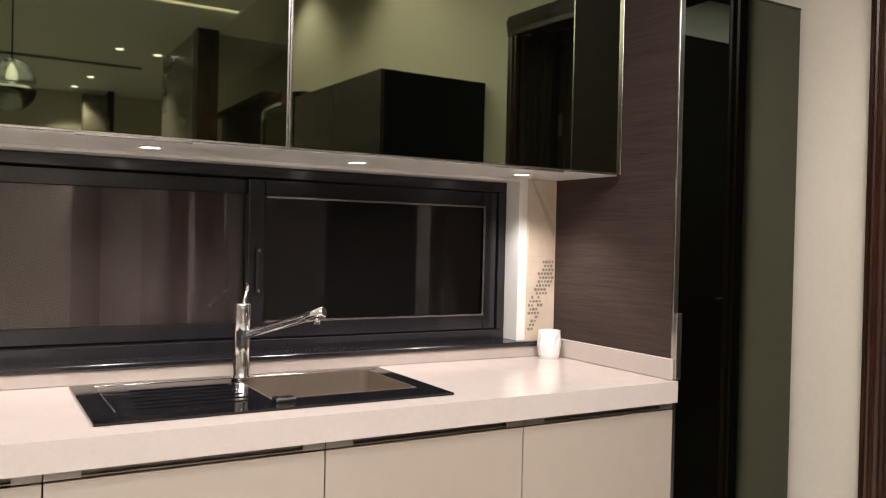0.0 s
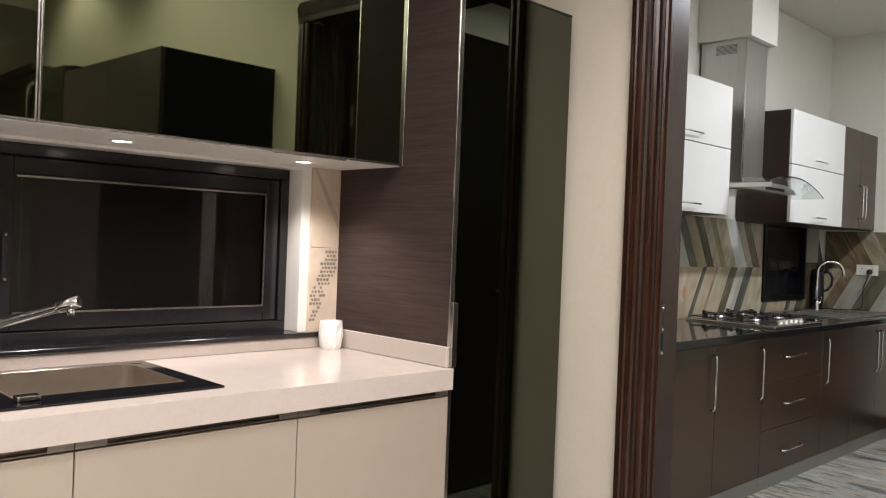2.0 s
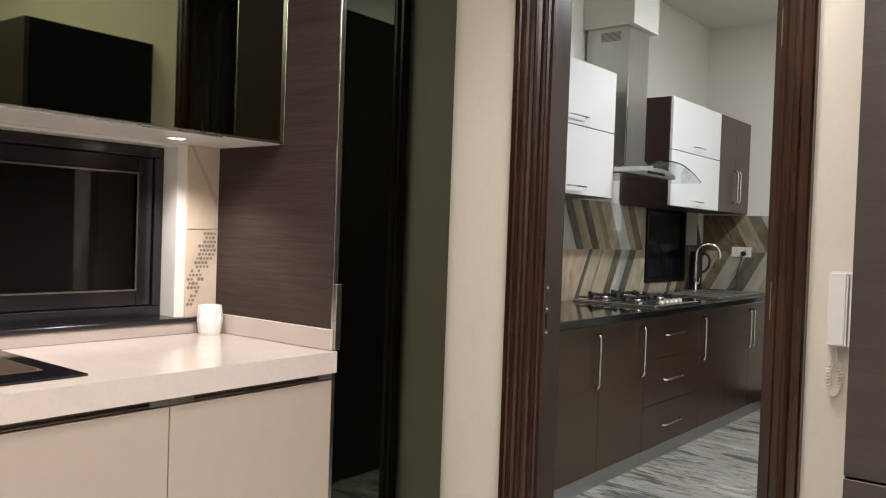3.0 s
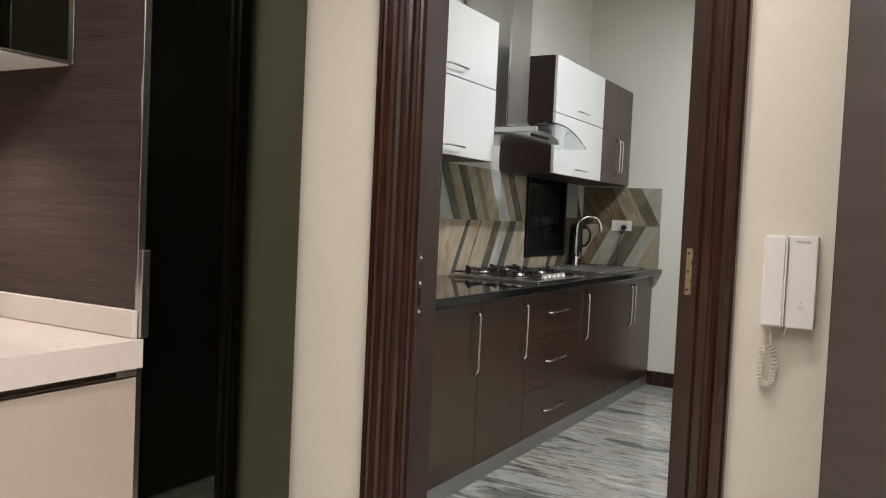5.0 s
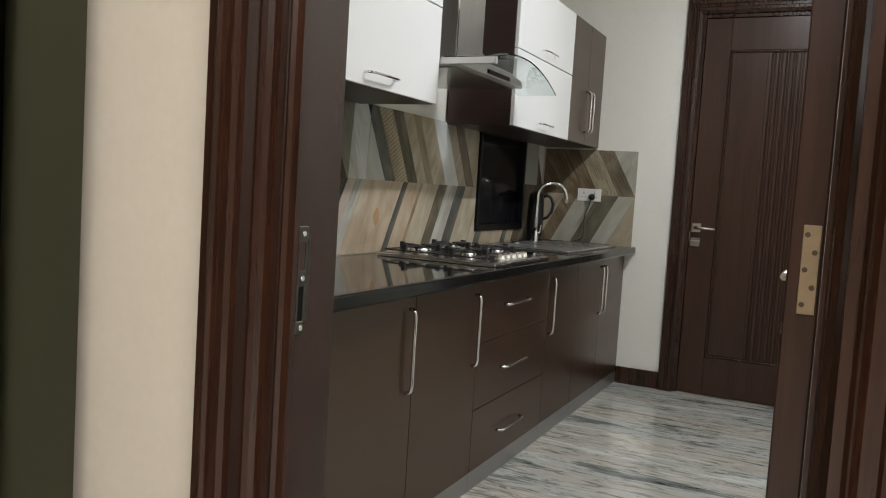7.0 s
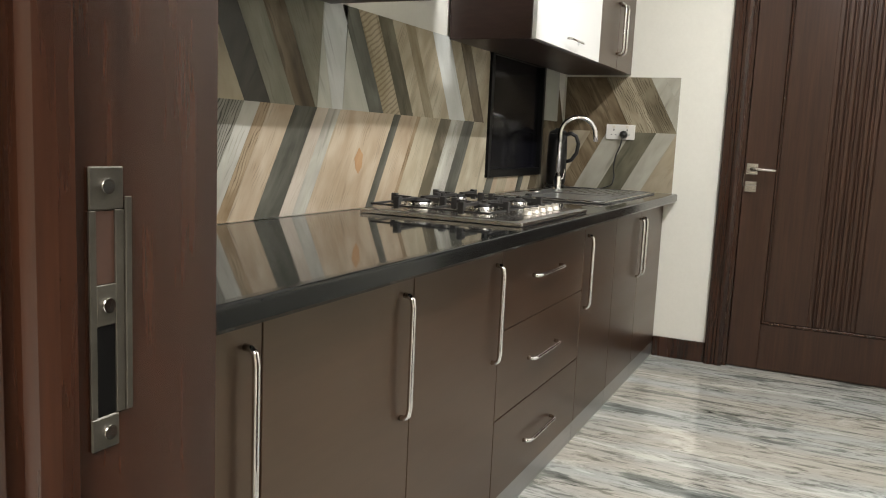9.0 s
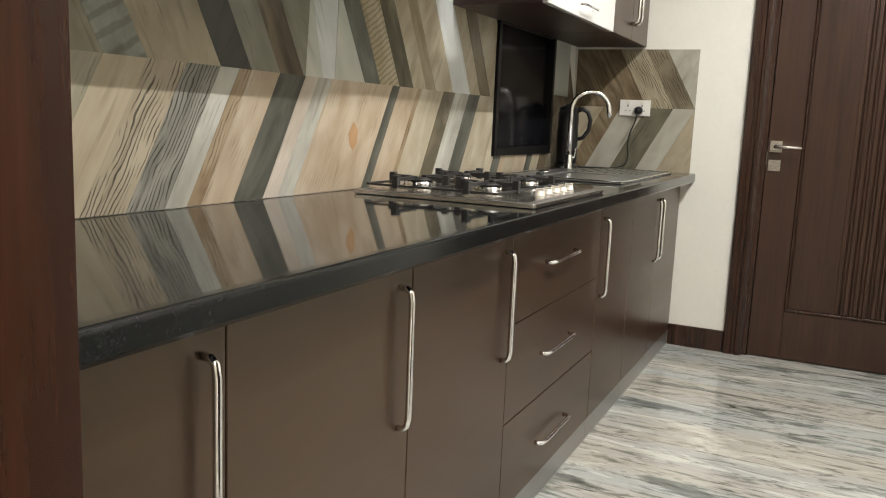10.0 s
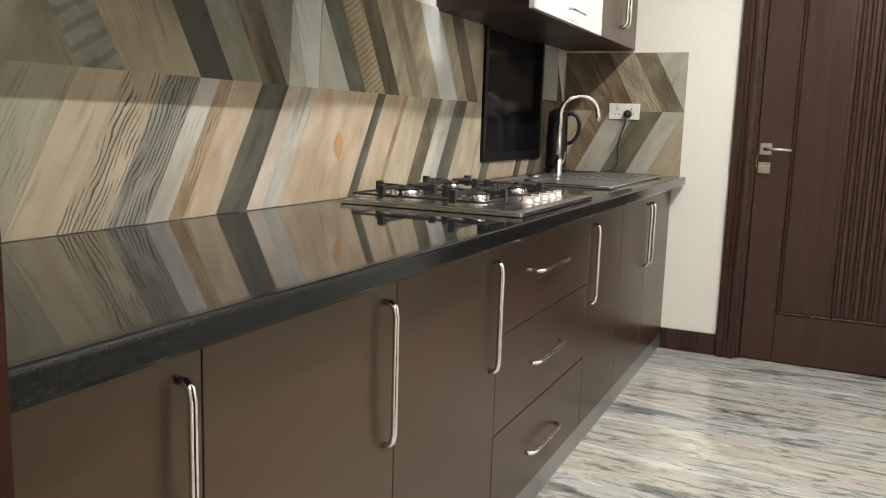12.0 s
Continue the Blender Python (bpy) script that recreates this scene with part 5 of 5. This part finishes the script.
def far_window():
    w = tagged(new("window_2"), "black framed dark window in the tiled wall, behind the tap", "window", kind="structure")
    origins["window_2"] = Vector((0, 0, 0))
    y = TILEY
    x0, x1, z0, z1 = WX0 - 0.012, 6.075, WZ0 - 0.012, WZ1
    bm = box(x0, x0 + 0.03, y - 0.012, y + 0.05, z0, z1, 0.002)
    box(x1 - 0.03, x1, y - 0.012, y + 0.05, z0, z1, 0.002, bm)
    box(x0 + 0.03, x1 - 0.03, y - 0.012, y + 0.05, z0, z0 + 0.035, 0.002, bm)
    box(x0 + 0.03, x1 - 0.03, y - 0.012, y + 0.05, z1 - 0.03, z1, 0.002, bm)
    part("window_frame", bm, MATTBLACK, w, "black aluminium frame")
    part("pane", box(x0 + 0.028, x1 - 0.028, y + 0.01, y + 0.016, z0 + 0.033, z1 - 0.028), BLACKPANE, w, "dark window pane")
    part("inner_board", box(6.077, 6.30, y - 0.009, y - 0.0005, 1.205, 1.457, 0.001), GREYPANE, w, "plain grey-green board beside the window")


BLACKPANE = material("dark_night_pane", (0.006, 0.006, 0.008), 0.12)
BLACKPANE.node_tree.nodes["Principled BSDF"].inputs["IOR"].default_value = 1.15
far_window()


def end_door():
    d = tagged(new("door_2"), "closed dark stained door with a fluted panel, in white wall", "door", kind="structure")
    origins["door_2"] = Vector((0, 0, 0))
    X = ENDX
    y0, y1, zt = EY0, EY1, ETOP
    for a, b, nm in ((y1 - 0.002, y1 + 0.085, "left_casing"), (y0 - 0.085, y0 + 0.002, "right_casing")):
        s = 1 if nm == "left_casing" else -1
        o, i = (b, a) if s > 0 else (a, b)
        pts = [(X, o), (X - 0.022, o), (X - 0.028, o - s * 0.006), (X - 0.028, o - s * 0.030), (X - 0.022, o - s * 0.036), (X - 0.022, o - s * 0.050), (X - 0.030, o - s * 0.056),
               (X - 0.030, o - s * 0.070), (X - 0.018, i), (X, i)]
        bm = bmesh.new()
        lo = [bm.verts.new((px, py, 0)) for px, py in pts]
        hi = [bm.verts.new((px, py, zt + 0.003 + abs(py - i))) for px, py in pts]
        bm.faces.new(lo)
        bm.faces.new(hi[::-1])
        for k in range(len(pts)):
            bm.faces.new((lo[k], hi[k], hi[(k + 1) % len(pts)], lo[(k + 1) % len(pts)]))
        part(nm, bm, WOOD, d)
    o = zt + 0.088
    pts = [(X, o), (X - 0.022, o), (X - 0.028, o - 0.006), (X - 0.028, o - 0.030), (X - 0.022, o - 0.036), (X - 0.022, o - 0.050), (X - 0.030, o - 0.056), (X - 0.030, o - 0.070), (X - 0.018, zt), (X, zt)]
    bm = bmesh.new()
    lo = [bm.verts.new((px, y0 - (pz - zt), pz)) for px, pz in pts]
    hi = [bm.verts.new((px, y1 + (pz - zt), pz)) for px, pz in pts]
    bm.faces.new(lo)
    bm.faces.new(hi[::-1])
    for k in range(len(pts)):
        bm.faces.new((lo[k], hi[k], hi[(k + 1) % len(pts)], lo[(k + 1) % len(pts)]))
    part("head_casing", bm, WOOD, d)
    part("jamb", box(X, X + 0.10, y1 - 0.022, y1 - 0.0025, 0, zt - 0.001), WOOD, d)
    part("jamb_right", box(X, X + 0.10, y0 + 0.0025, y0 + 0.022, 0, zt - 0.001), WOOD, d)
    part("jamb_head", box(X, X + 0.10, y0 + 0.023, y1 - 0.023, zt - 0.022, zt - 0.002), WOOD, d)
    # Leaf: stiles, rails and a fluted panel.
    a, b = y0 + 0.025, y1 - 0.025
    F = X + 0.010
    pa, pb, pz0, pz1 = a + 0.145, b - 0.145, 0.235, zt - 0.21
    leaf = part("leaf", box(F + 0.012, F + 0.045, a, b, 0.006, zt - 0.026), WOODDOOR, d)
    part("stile", box(F, F + 0.0118, pb, b, 0.006, zt - 0.026, 0.0015), WOODDOOR, leaf)
    part("stile_right", box(F, F + 0.0118, a, pa, 0.006, zt - 0.026, 0.0015), WOODDOOR, leaf)
    part("bottom_rail", box(F, F + 0.0118, pa + 0.0005, pb - 0.0005, 0.006, pz0, 0.0015), WOODDOOR, leaf)
    part("top_rail", box(F, F + 0.0118, pa + 0.0005, pb - 0.0005, pz1, zt - 0.026, 0.0015), WOODDOOR, leaf)
    bm = box(F - 0.004, F + 0.0115, pa, pa + 0.014, pz0, pz1, 0.004)
    box(F - 0.004, F + 0.0115, pb - 0.014, pb, pz0, pz1, 0.004, bm)
    box(F - 0.004, F + 0.0115, pa, pb, pz0, pz0 + 0.014, 0.004, bm)
    box(F - 0.004, F + 0.0115, pa, pb, pz1 - 0.014, pz1, 0.004, bm)
    part("bead", bm, WOOD, leaf)
    mid = (pa + pb) / 2
    lefts = [pa + 0.016, mid - 0.11]
    part("panel_board", box(F + 0.001, F + 0.0115, pa + 0.016, mid - 0.106, pz0 + 0.016, pz1 - 0.016, 0.002), WOODDOOR, leaf)
    part("panel_board", box(F + 0.001, F + 0.0115, mid + 0.106, pb - 0.016, pz0 + 0.016, pz1 - 0.016, 0.002), WOODDOOR, leaf)
    k = 0
    yy = mid - 0.103
    while yy < mid + 0.100:
        w = 0.014 if k % 2 else 0.024
        part("flute", box(F + (-0.001 if k % 2 else 0.0045), F + 0.0115, yy, yy + w - 0.003, pz0 + 0.016, pz1 - 0.016, 0.003), WOODDOOR, leaf)
        yy += w
        k += 1
    h = part("handle_rose", box(F - 0.008, F, 1.512, 1.566, 0.982, 1.036, 0.0015), SATIN, leaf, "square brushed metal rose")
    part("lever", tube([(F - 0.008, 1.539, 1.009), (F - 0.045, 1.539, 1.009), (F - 0.053, 1.532, 1.009), (F - 0.053, 1.425, 1.006)], 0.0085, 12), SATIN, h, "brushed metal lever")
    part("key_rose", box(F - 0.008, F, 1.512, 1.566, 0.895, 0.948, 0.0015), SATIN, leaf, "square key plate")
    part("latch_edge", box(F - 0.001, F + 0.0, 1.5735, 1.576, 0.92, 0.98), SATIN, leaf)


end_door()


def socket_and_kettle():
    t = thing("wall_socket", (ENDX, 2.22, 1.165), "white double wall socket on the tiled end wall", "socket")
    X = ENDX - 0.009
    part("plate", box(X - 0.010, X, 2.128, 2.278, 1.126, 1.203, 0.003, seg=2), WHITEPLASTIC, t)
    bm = bmesh.new()
    for cy in (2.238, 2.168):
        box(X - 0.0106, X - 0.0100, cy - 0.003, cy + 0.003, 1.170, 1.180, 0, bm)
        box(X - 0.0106, X - 0.0100, cy - 0.014, cy - 0.008, 1.148, 1.153, 0, bm)
        box(X - 0.0106, X - 0.0100, cy + 0.008, cy + 0.014, 1.148, 1.153, 0, bm)
    part("pin_hole", bm, GREY, t)
    bm = box(X - 0.0125, X - 0.0100, 2.230, 2.246, 1.184, 1.198, 0.001)
    box(X - 0.0125, X - 0.0100, 2.160, 2.176, 1.184, 1.198, 0.001, bm)
    part("switch", bm, CREAMPLASTIC, t, "rocker switches")
    p = thing("black_plug", (X - 0.03, 2.20, 1.15), "black moulded plug and cable in the wall socket", "plug")
    part("plug_body", tube([(X - 0.011, 2.183, 1.152), (X - 0.03, 2.183, 1.151), (X - 0.045, 2.184, 1.144)], 0.02, 14, radii=[0.021, 0.020, 0.010]), BLACKPLASTIC, p)
    cable = [(X - 0.042, 2.184, 1.144), (X - 0.046, 2.187, 1.10), (X - 0.04, 2.212, 1.04), (X - 0.035, 2.222, 0.98), (X - 0.03, 2.214, 0.93), (X - 0.05, 2.22, 0.885), (6.32, 2.26, 0.866),
             (6.15, 2.42, 0.8725), (6.05, 2.44, 0.8725)]
    sm = []
    for i in range(len(cable) - 1):
        for k in range(5):
            sm.append(Vector(cable[i]).lerp(Vector(cable[i + 1]), k / 5))
    sm = [sm[0]] + [(sm[i - 1] + sm[i] + sm[i + 1]) / 3 for i in range(1, len(sm) - 1)] + [Vector(cable[-1])]
    part("cable", tube(sm, 0.0036, 7), BLACKPLASTIC, p)
    k = thing("black_kettle", (6.16, 2.44, 0.866), "black electric kettle with a round handle, behind the tap", "kettle")
    c = (6.125, 2.44, 0.8687)
    part("base", lathe([(0.052, 0), (0.052, 0.012), (0.046, 0.016)], c, 24), BLACKPLASTIC, k)
    part("jug", lathe([(0.044, 0.017), (0.049, 0.03), (0.050, 0.14), (0.048, 0.23), (0.045, 0.27)], c, 28), BLACKPLASTIC, k)
    part("lid", lathe([(0.044, 0.2705), (0.042, 0.282), (0.02, 0.290), (0.016, 0.298)], c, 24), BLACKPLASTIC, k)
    pts = [Vector(c) + Vector(p) for p in ((0.012, -0.040, 0.268), (0.018, -0.062, 0.275), (0.023, -0.086, 0.262), (0.026, -0.100, 0.225), (0.024, -0.094, 0.178), (0.018, -0.070, 0.142), (0.012, -0.040, 0.132))]
    part("handle", tube(pts, 0.010, 10), BLACKPLASTIC, k)


socket_and_kettle()


def ceiling_vent():
    t = thing("ceiling_vent", (5.4, 2.0, CEIL2), "square white ceiling air vent with slats", "vent")
    x, y, z = 5.36, 2.02, CEIL2
    bm = box(x - 0.14, x + 0.14, y - 0.14, y - 0.11, z - 0.008, z - 0.0005, 0.001)
    box(x - 0.14, x + 0.14, y + 0.11, y + 0.14, z - 0.008, z - 0.0005, 0.001, bm)
    box(x - 0.14, x - 0.11, y - 0.11, y + 0.11, z - 0.008, z - 0.0005, 0.001, bm)
    box(x + 0.11, x + 0.14, y - 0.11, y + 0.11, z - 0.008, z - 0.0005, 0.001, bm)
    part("frame", bm, WHITEPLASTIC, t)
    part("backing", box(x - 0.11, x + 0.11, y - 0.11, y + 0.11, z - 0.002, z - 0.0005), DARKGAP, t)
    for k in range(8):
        yy = y - 0.10 + k * 0.027
        part("slat", prism([(yy, z - 0.003), (yy + 0.018, z - 0.008), (yy + 0.020, z - 0.007), (yy + 0.002, z - 0.002)], "x", x - 0.11, x + 0.11), GREYPANE, t)
    structure("cove_strip", box(3.0, 6.4, 1.105, 1.14, CEIL2 + 0.06, CEIL2 + 0.075), COVE, "glowing cove strip along the ceiling border")
    u = thing("ceiling_panel_light", (4.6, 0.8, CEIL2), "slim strip light under the white ceiling, lit", "light")
    part("diffuser", box(4.0, 5.2, 0.77, 0.83, CEIL2 + 0.10, CEIL2 + 0.137), PANELGLOW, u)


ceiling_vent()


# ---------- tiled splash wall: printed planks laid in a zigzag ----------
def planks():
    z0, zm, z1 = 0.8605, 1.1640, 1.4675
    lower = [(2.64, SAND), (2.76, TAUPE), (2.87, PEACH), (2.98, GREYP), (3.09, SAND), (3.20, SANDT), (3.474, PLAIN), (3.582, SANDLINE), (3.691, GREYL),
             (3.795, PALE), (3.858, STAINED), (3.902, PEACH), (4.007, DARKP), (4.114, PINK), (4.172, PALE), (4.236, PEACH), (4.565, DARKP), (4.612, PEACH),
             (4.731, STAINED), (4.757, SAND), (4.920, TAUPE), (5.014, PALE), (5.134, DARKP), (5.236, SAND), (5.445, SAND), (5.53, DARKP), (5.61, PEACH), (5.66, SAND),
             (5.78, PEACH), (5.92, DARKP), (5.99, SAND), (6.09, BROWNP), (6.20, TAUPE), (6.33, BROWNP), (6.45, BROWNP)]
    upper = [(2.64, TAUPE), (2.76, PALE), (2.87, BROWNP), (2.98, SAND), (3.09, BLOTCH), (3.474, MOTTLE), (3.582, UMBER), (3.795, CHAR), (3.900, OLIVE),
             (4.007, BROWNP), (4.104, None), (4.402, GREYD), (4.491, STRIPEY), (4.607, TAUPED), (4.700, SAND), (4.790, UMBER), (4.860, SAND), (4.997, WHITEP), (5.142, SAND),
             (5.235, BROWNP), (5.334, SAND), (5.53, TAUPE), (5.61, PALE), (5.66, DARKP), (5.78, SAND), (5.92, TAUPE), (5.99, BROWNP), (6.09, TAUPE), (6.20, BROWNP), (6.45, BROWNP)]
    lean = 0.172
    t = thing("tiled_splash_wall", (4.5, TILEY, z0), "sand and grey zigzag plank wall tiles behind the black worktop", "tiles")
    g = 0.0003

    def clip(poly, axis, value, keep_low):
        out = []
        for i in range(len(poly)):
            p, q = poly[i], poly[(i + 1) % len(poly)]
            pin, qin = (p[axis] <= value) == keep_low, (q[axis] <= value) == keep_low
            if pin:
                out.append(p)
            if pin != qin:
                k = (value - p[axis]) / (q[axis] - p[axis])
                out.append((p[0] + (q[0] - p[0]) * k, p[1] + (q[1] - p[1]) * k))
        return out

    def put(poly, mat, make):
        if len(poly) < 3:
            return
        area2 = abs(sum(poly[i][0] * poly[(i + 1) % len(poly)][1] - poly[(i + 1) % len(poly)][0] * poly[i][1] for i in range(len(poly))))
        if area2 > 0.0006:
            part("plank_tile", make(poly), mat, t)

    depth = lambda p: prism(p, "y", TILEY, TILEY + 0.009)
    for row, (a, b, run) in enumerate(((z0, zm, lower), (zm, z1, upper))):
        for (xa, mat), (xb, _) in zip(run, run[1:]):
            if mat is None:
                continue
            if row == 0:
                poly = [(xa - lean + g, a), (xb - lean - g, a), (xb - g, b), (xa + g, b)]
            else:
                poly = [(xa + g, a), (xb - g, a), (xb - lean - g, b), (xa - lean + g, b)]
            poly = clip(poly, 0, 2.605, False)
            poly = clip(poly, 0, ENDX - 0.01, True)
            if len(poly) < 3:
                continue
            # The window takes its rectangle out of the tiles.
            wx0, wx1, wz0 = WX0 - 0.013, 6.076, WZ0 - 0.013
            hit = max(p[0] for p in poly) > wx0 and min(p[0] for p in poly) < wx1 and max(p[1] for p in poly) > wz0
            if not hit:
                put(poly, mat, depth)
                continue
            put(clip(poly, 0, wx0, True), mat, depth)
            put(clip(poly, 0, wx1, False), mat, depth)
            mid = clip(clip(poly, 0, wx0, False), 0, wx1, True)
            if len(mid) >= 3:
                put(clip(mid, 1, wz0, True), mat, depth)
    # An upright seam cuts the pattern here; a whitish wedge runs up beside it.
    put([(4.105, zm), (4.112, zm), (4.135, z1), (3.933, z1)], OLIVE, depth)
    put([(4.113, zm), (4.190, zm), (4.136, z1 - 0.10), (4.136, z1)], PALEG, depth)
    put([(4.191, zm), (4.245, zm), (4.262, z1), (4.137, z1), (4.137, z1 - 0.10)], WHITEP, depth)
    put([(4.246, zm), (4.401, zm), (4.2625, z1 - 0.062)], PALEG, depth)
    knot = [(4.332, 1.018), (4.358, 1.052), (4.382, 1.030), (4.376, 0.990), (4.356, 0.970), (4.340, 0.986)]
    part("knot_mark", prism([(x - 0.012, z) for x, z in knot], "y", TILEY - 0.0006, TILEY + 0.0002), ORANGE, t, "orange knot in the printed plank")
    # End wall, the same zigzag turned round the corner.
    e = thing("tiled_end_wall", (ENDX, 2.2, z0), "brown and grey zigzag plank tiles on the end wall", "tiles")
    ys = [2.56, 2.48, 2.364, 2.276, 2.147, 2.018, 1.915, 1.84, 1.74]
    zt = 1.4475
    lo = [END_UMBER, END_BEIGE, END_UMBER, END_PALE, END_DARK, END_PALE, END_BEIGE, END_BEIGE]
    up = [END_UMBER, END_UMBER, END_UMBER, END_UMBER, END_SAND, END_TAUPE, END_PALE, END_PALE]
    for row, (a, b, mats) in enumerate(((z0, 1.166, lo), (1.166, zt, up))):
        for (ya, yb), mat in zip(zip(ys, ys[1:]), mats):
            k = 0.165 if row == 0 else 0.165 * (b - a) / 0.305
            if row == 0:
                poly = [(ya + k - g, a), (yb + k + g, a), (yb + g, b), (ya - g, b)]
            else:
                poly = [(ya - g, a), (yb + g, a), (yb + k + g, b), (ya + k - g, b)]
            poly = clip(clip(poly, 0, 2.5135, True), 0, 1.917, False)
            if len(poly) < 3:
                continue
            area2 = abs(sum(poly[i][0] * poly[(i + 1) % len(poly)][1] - poly[(i + 1) % len(poly)][0] * poly[i][1] for i in range(len(poly))))
            if area2 > 0.0006:
                part("plank_tile", prism(poly, "x", ENDX - 0.009, ENDX - 0.0005), mat, e)


planks()
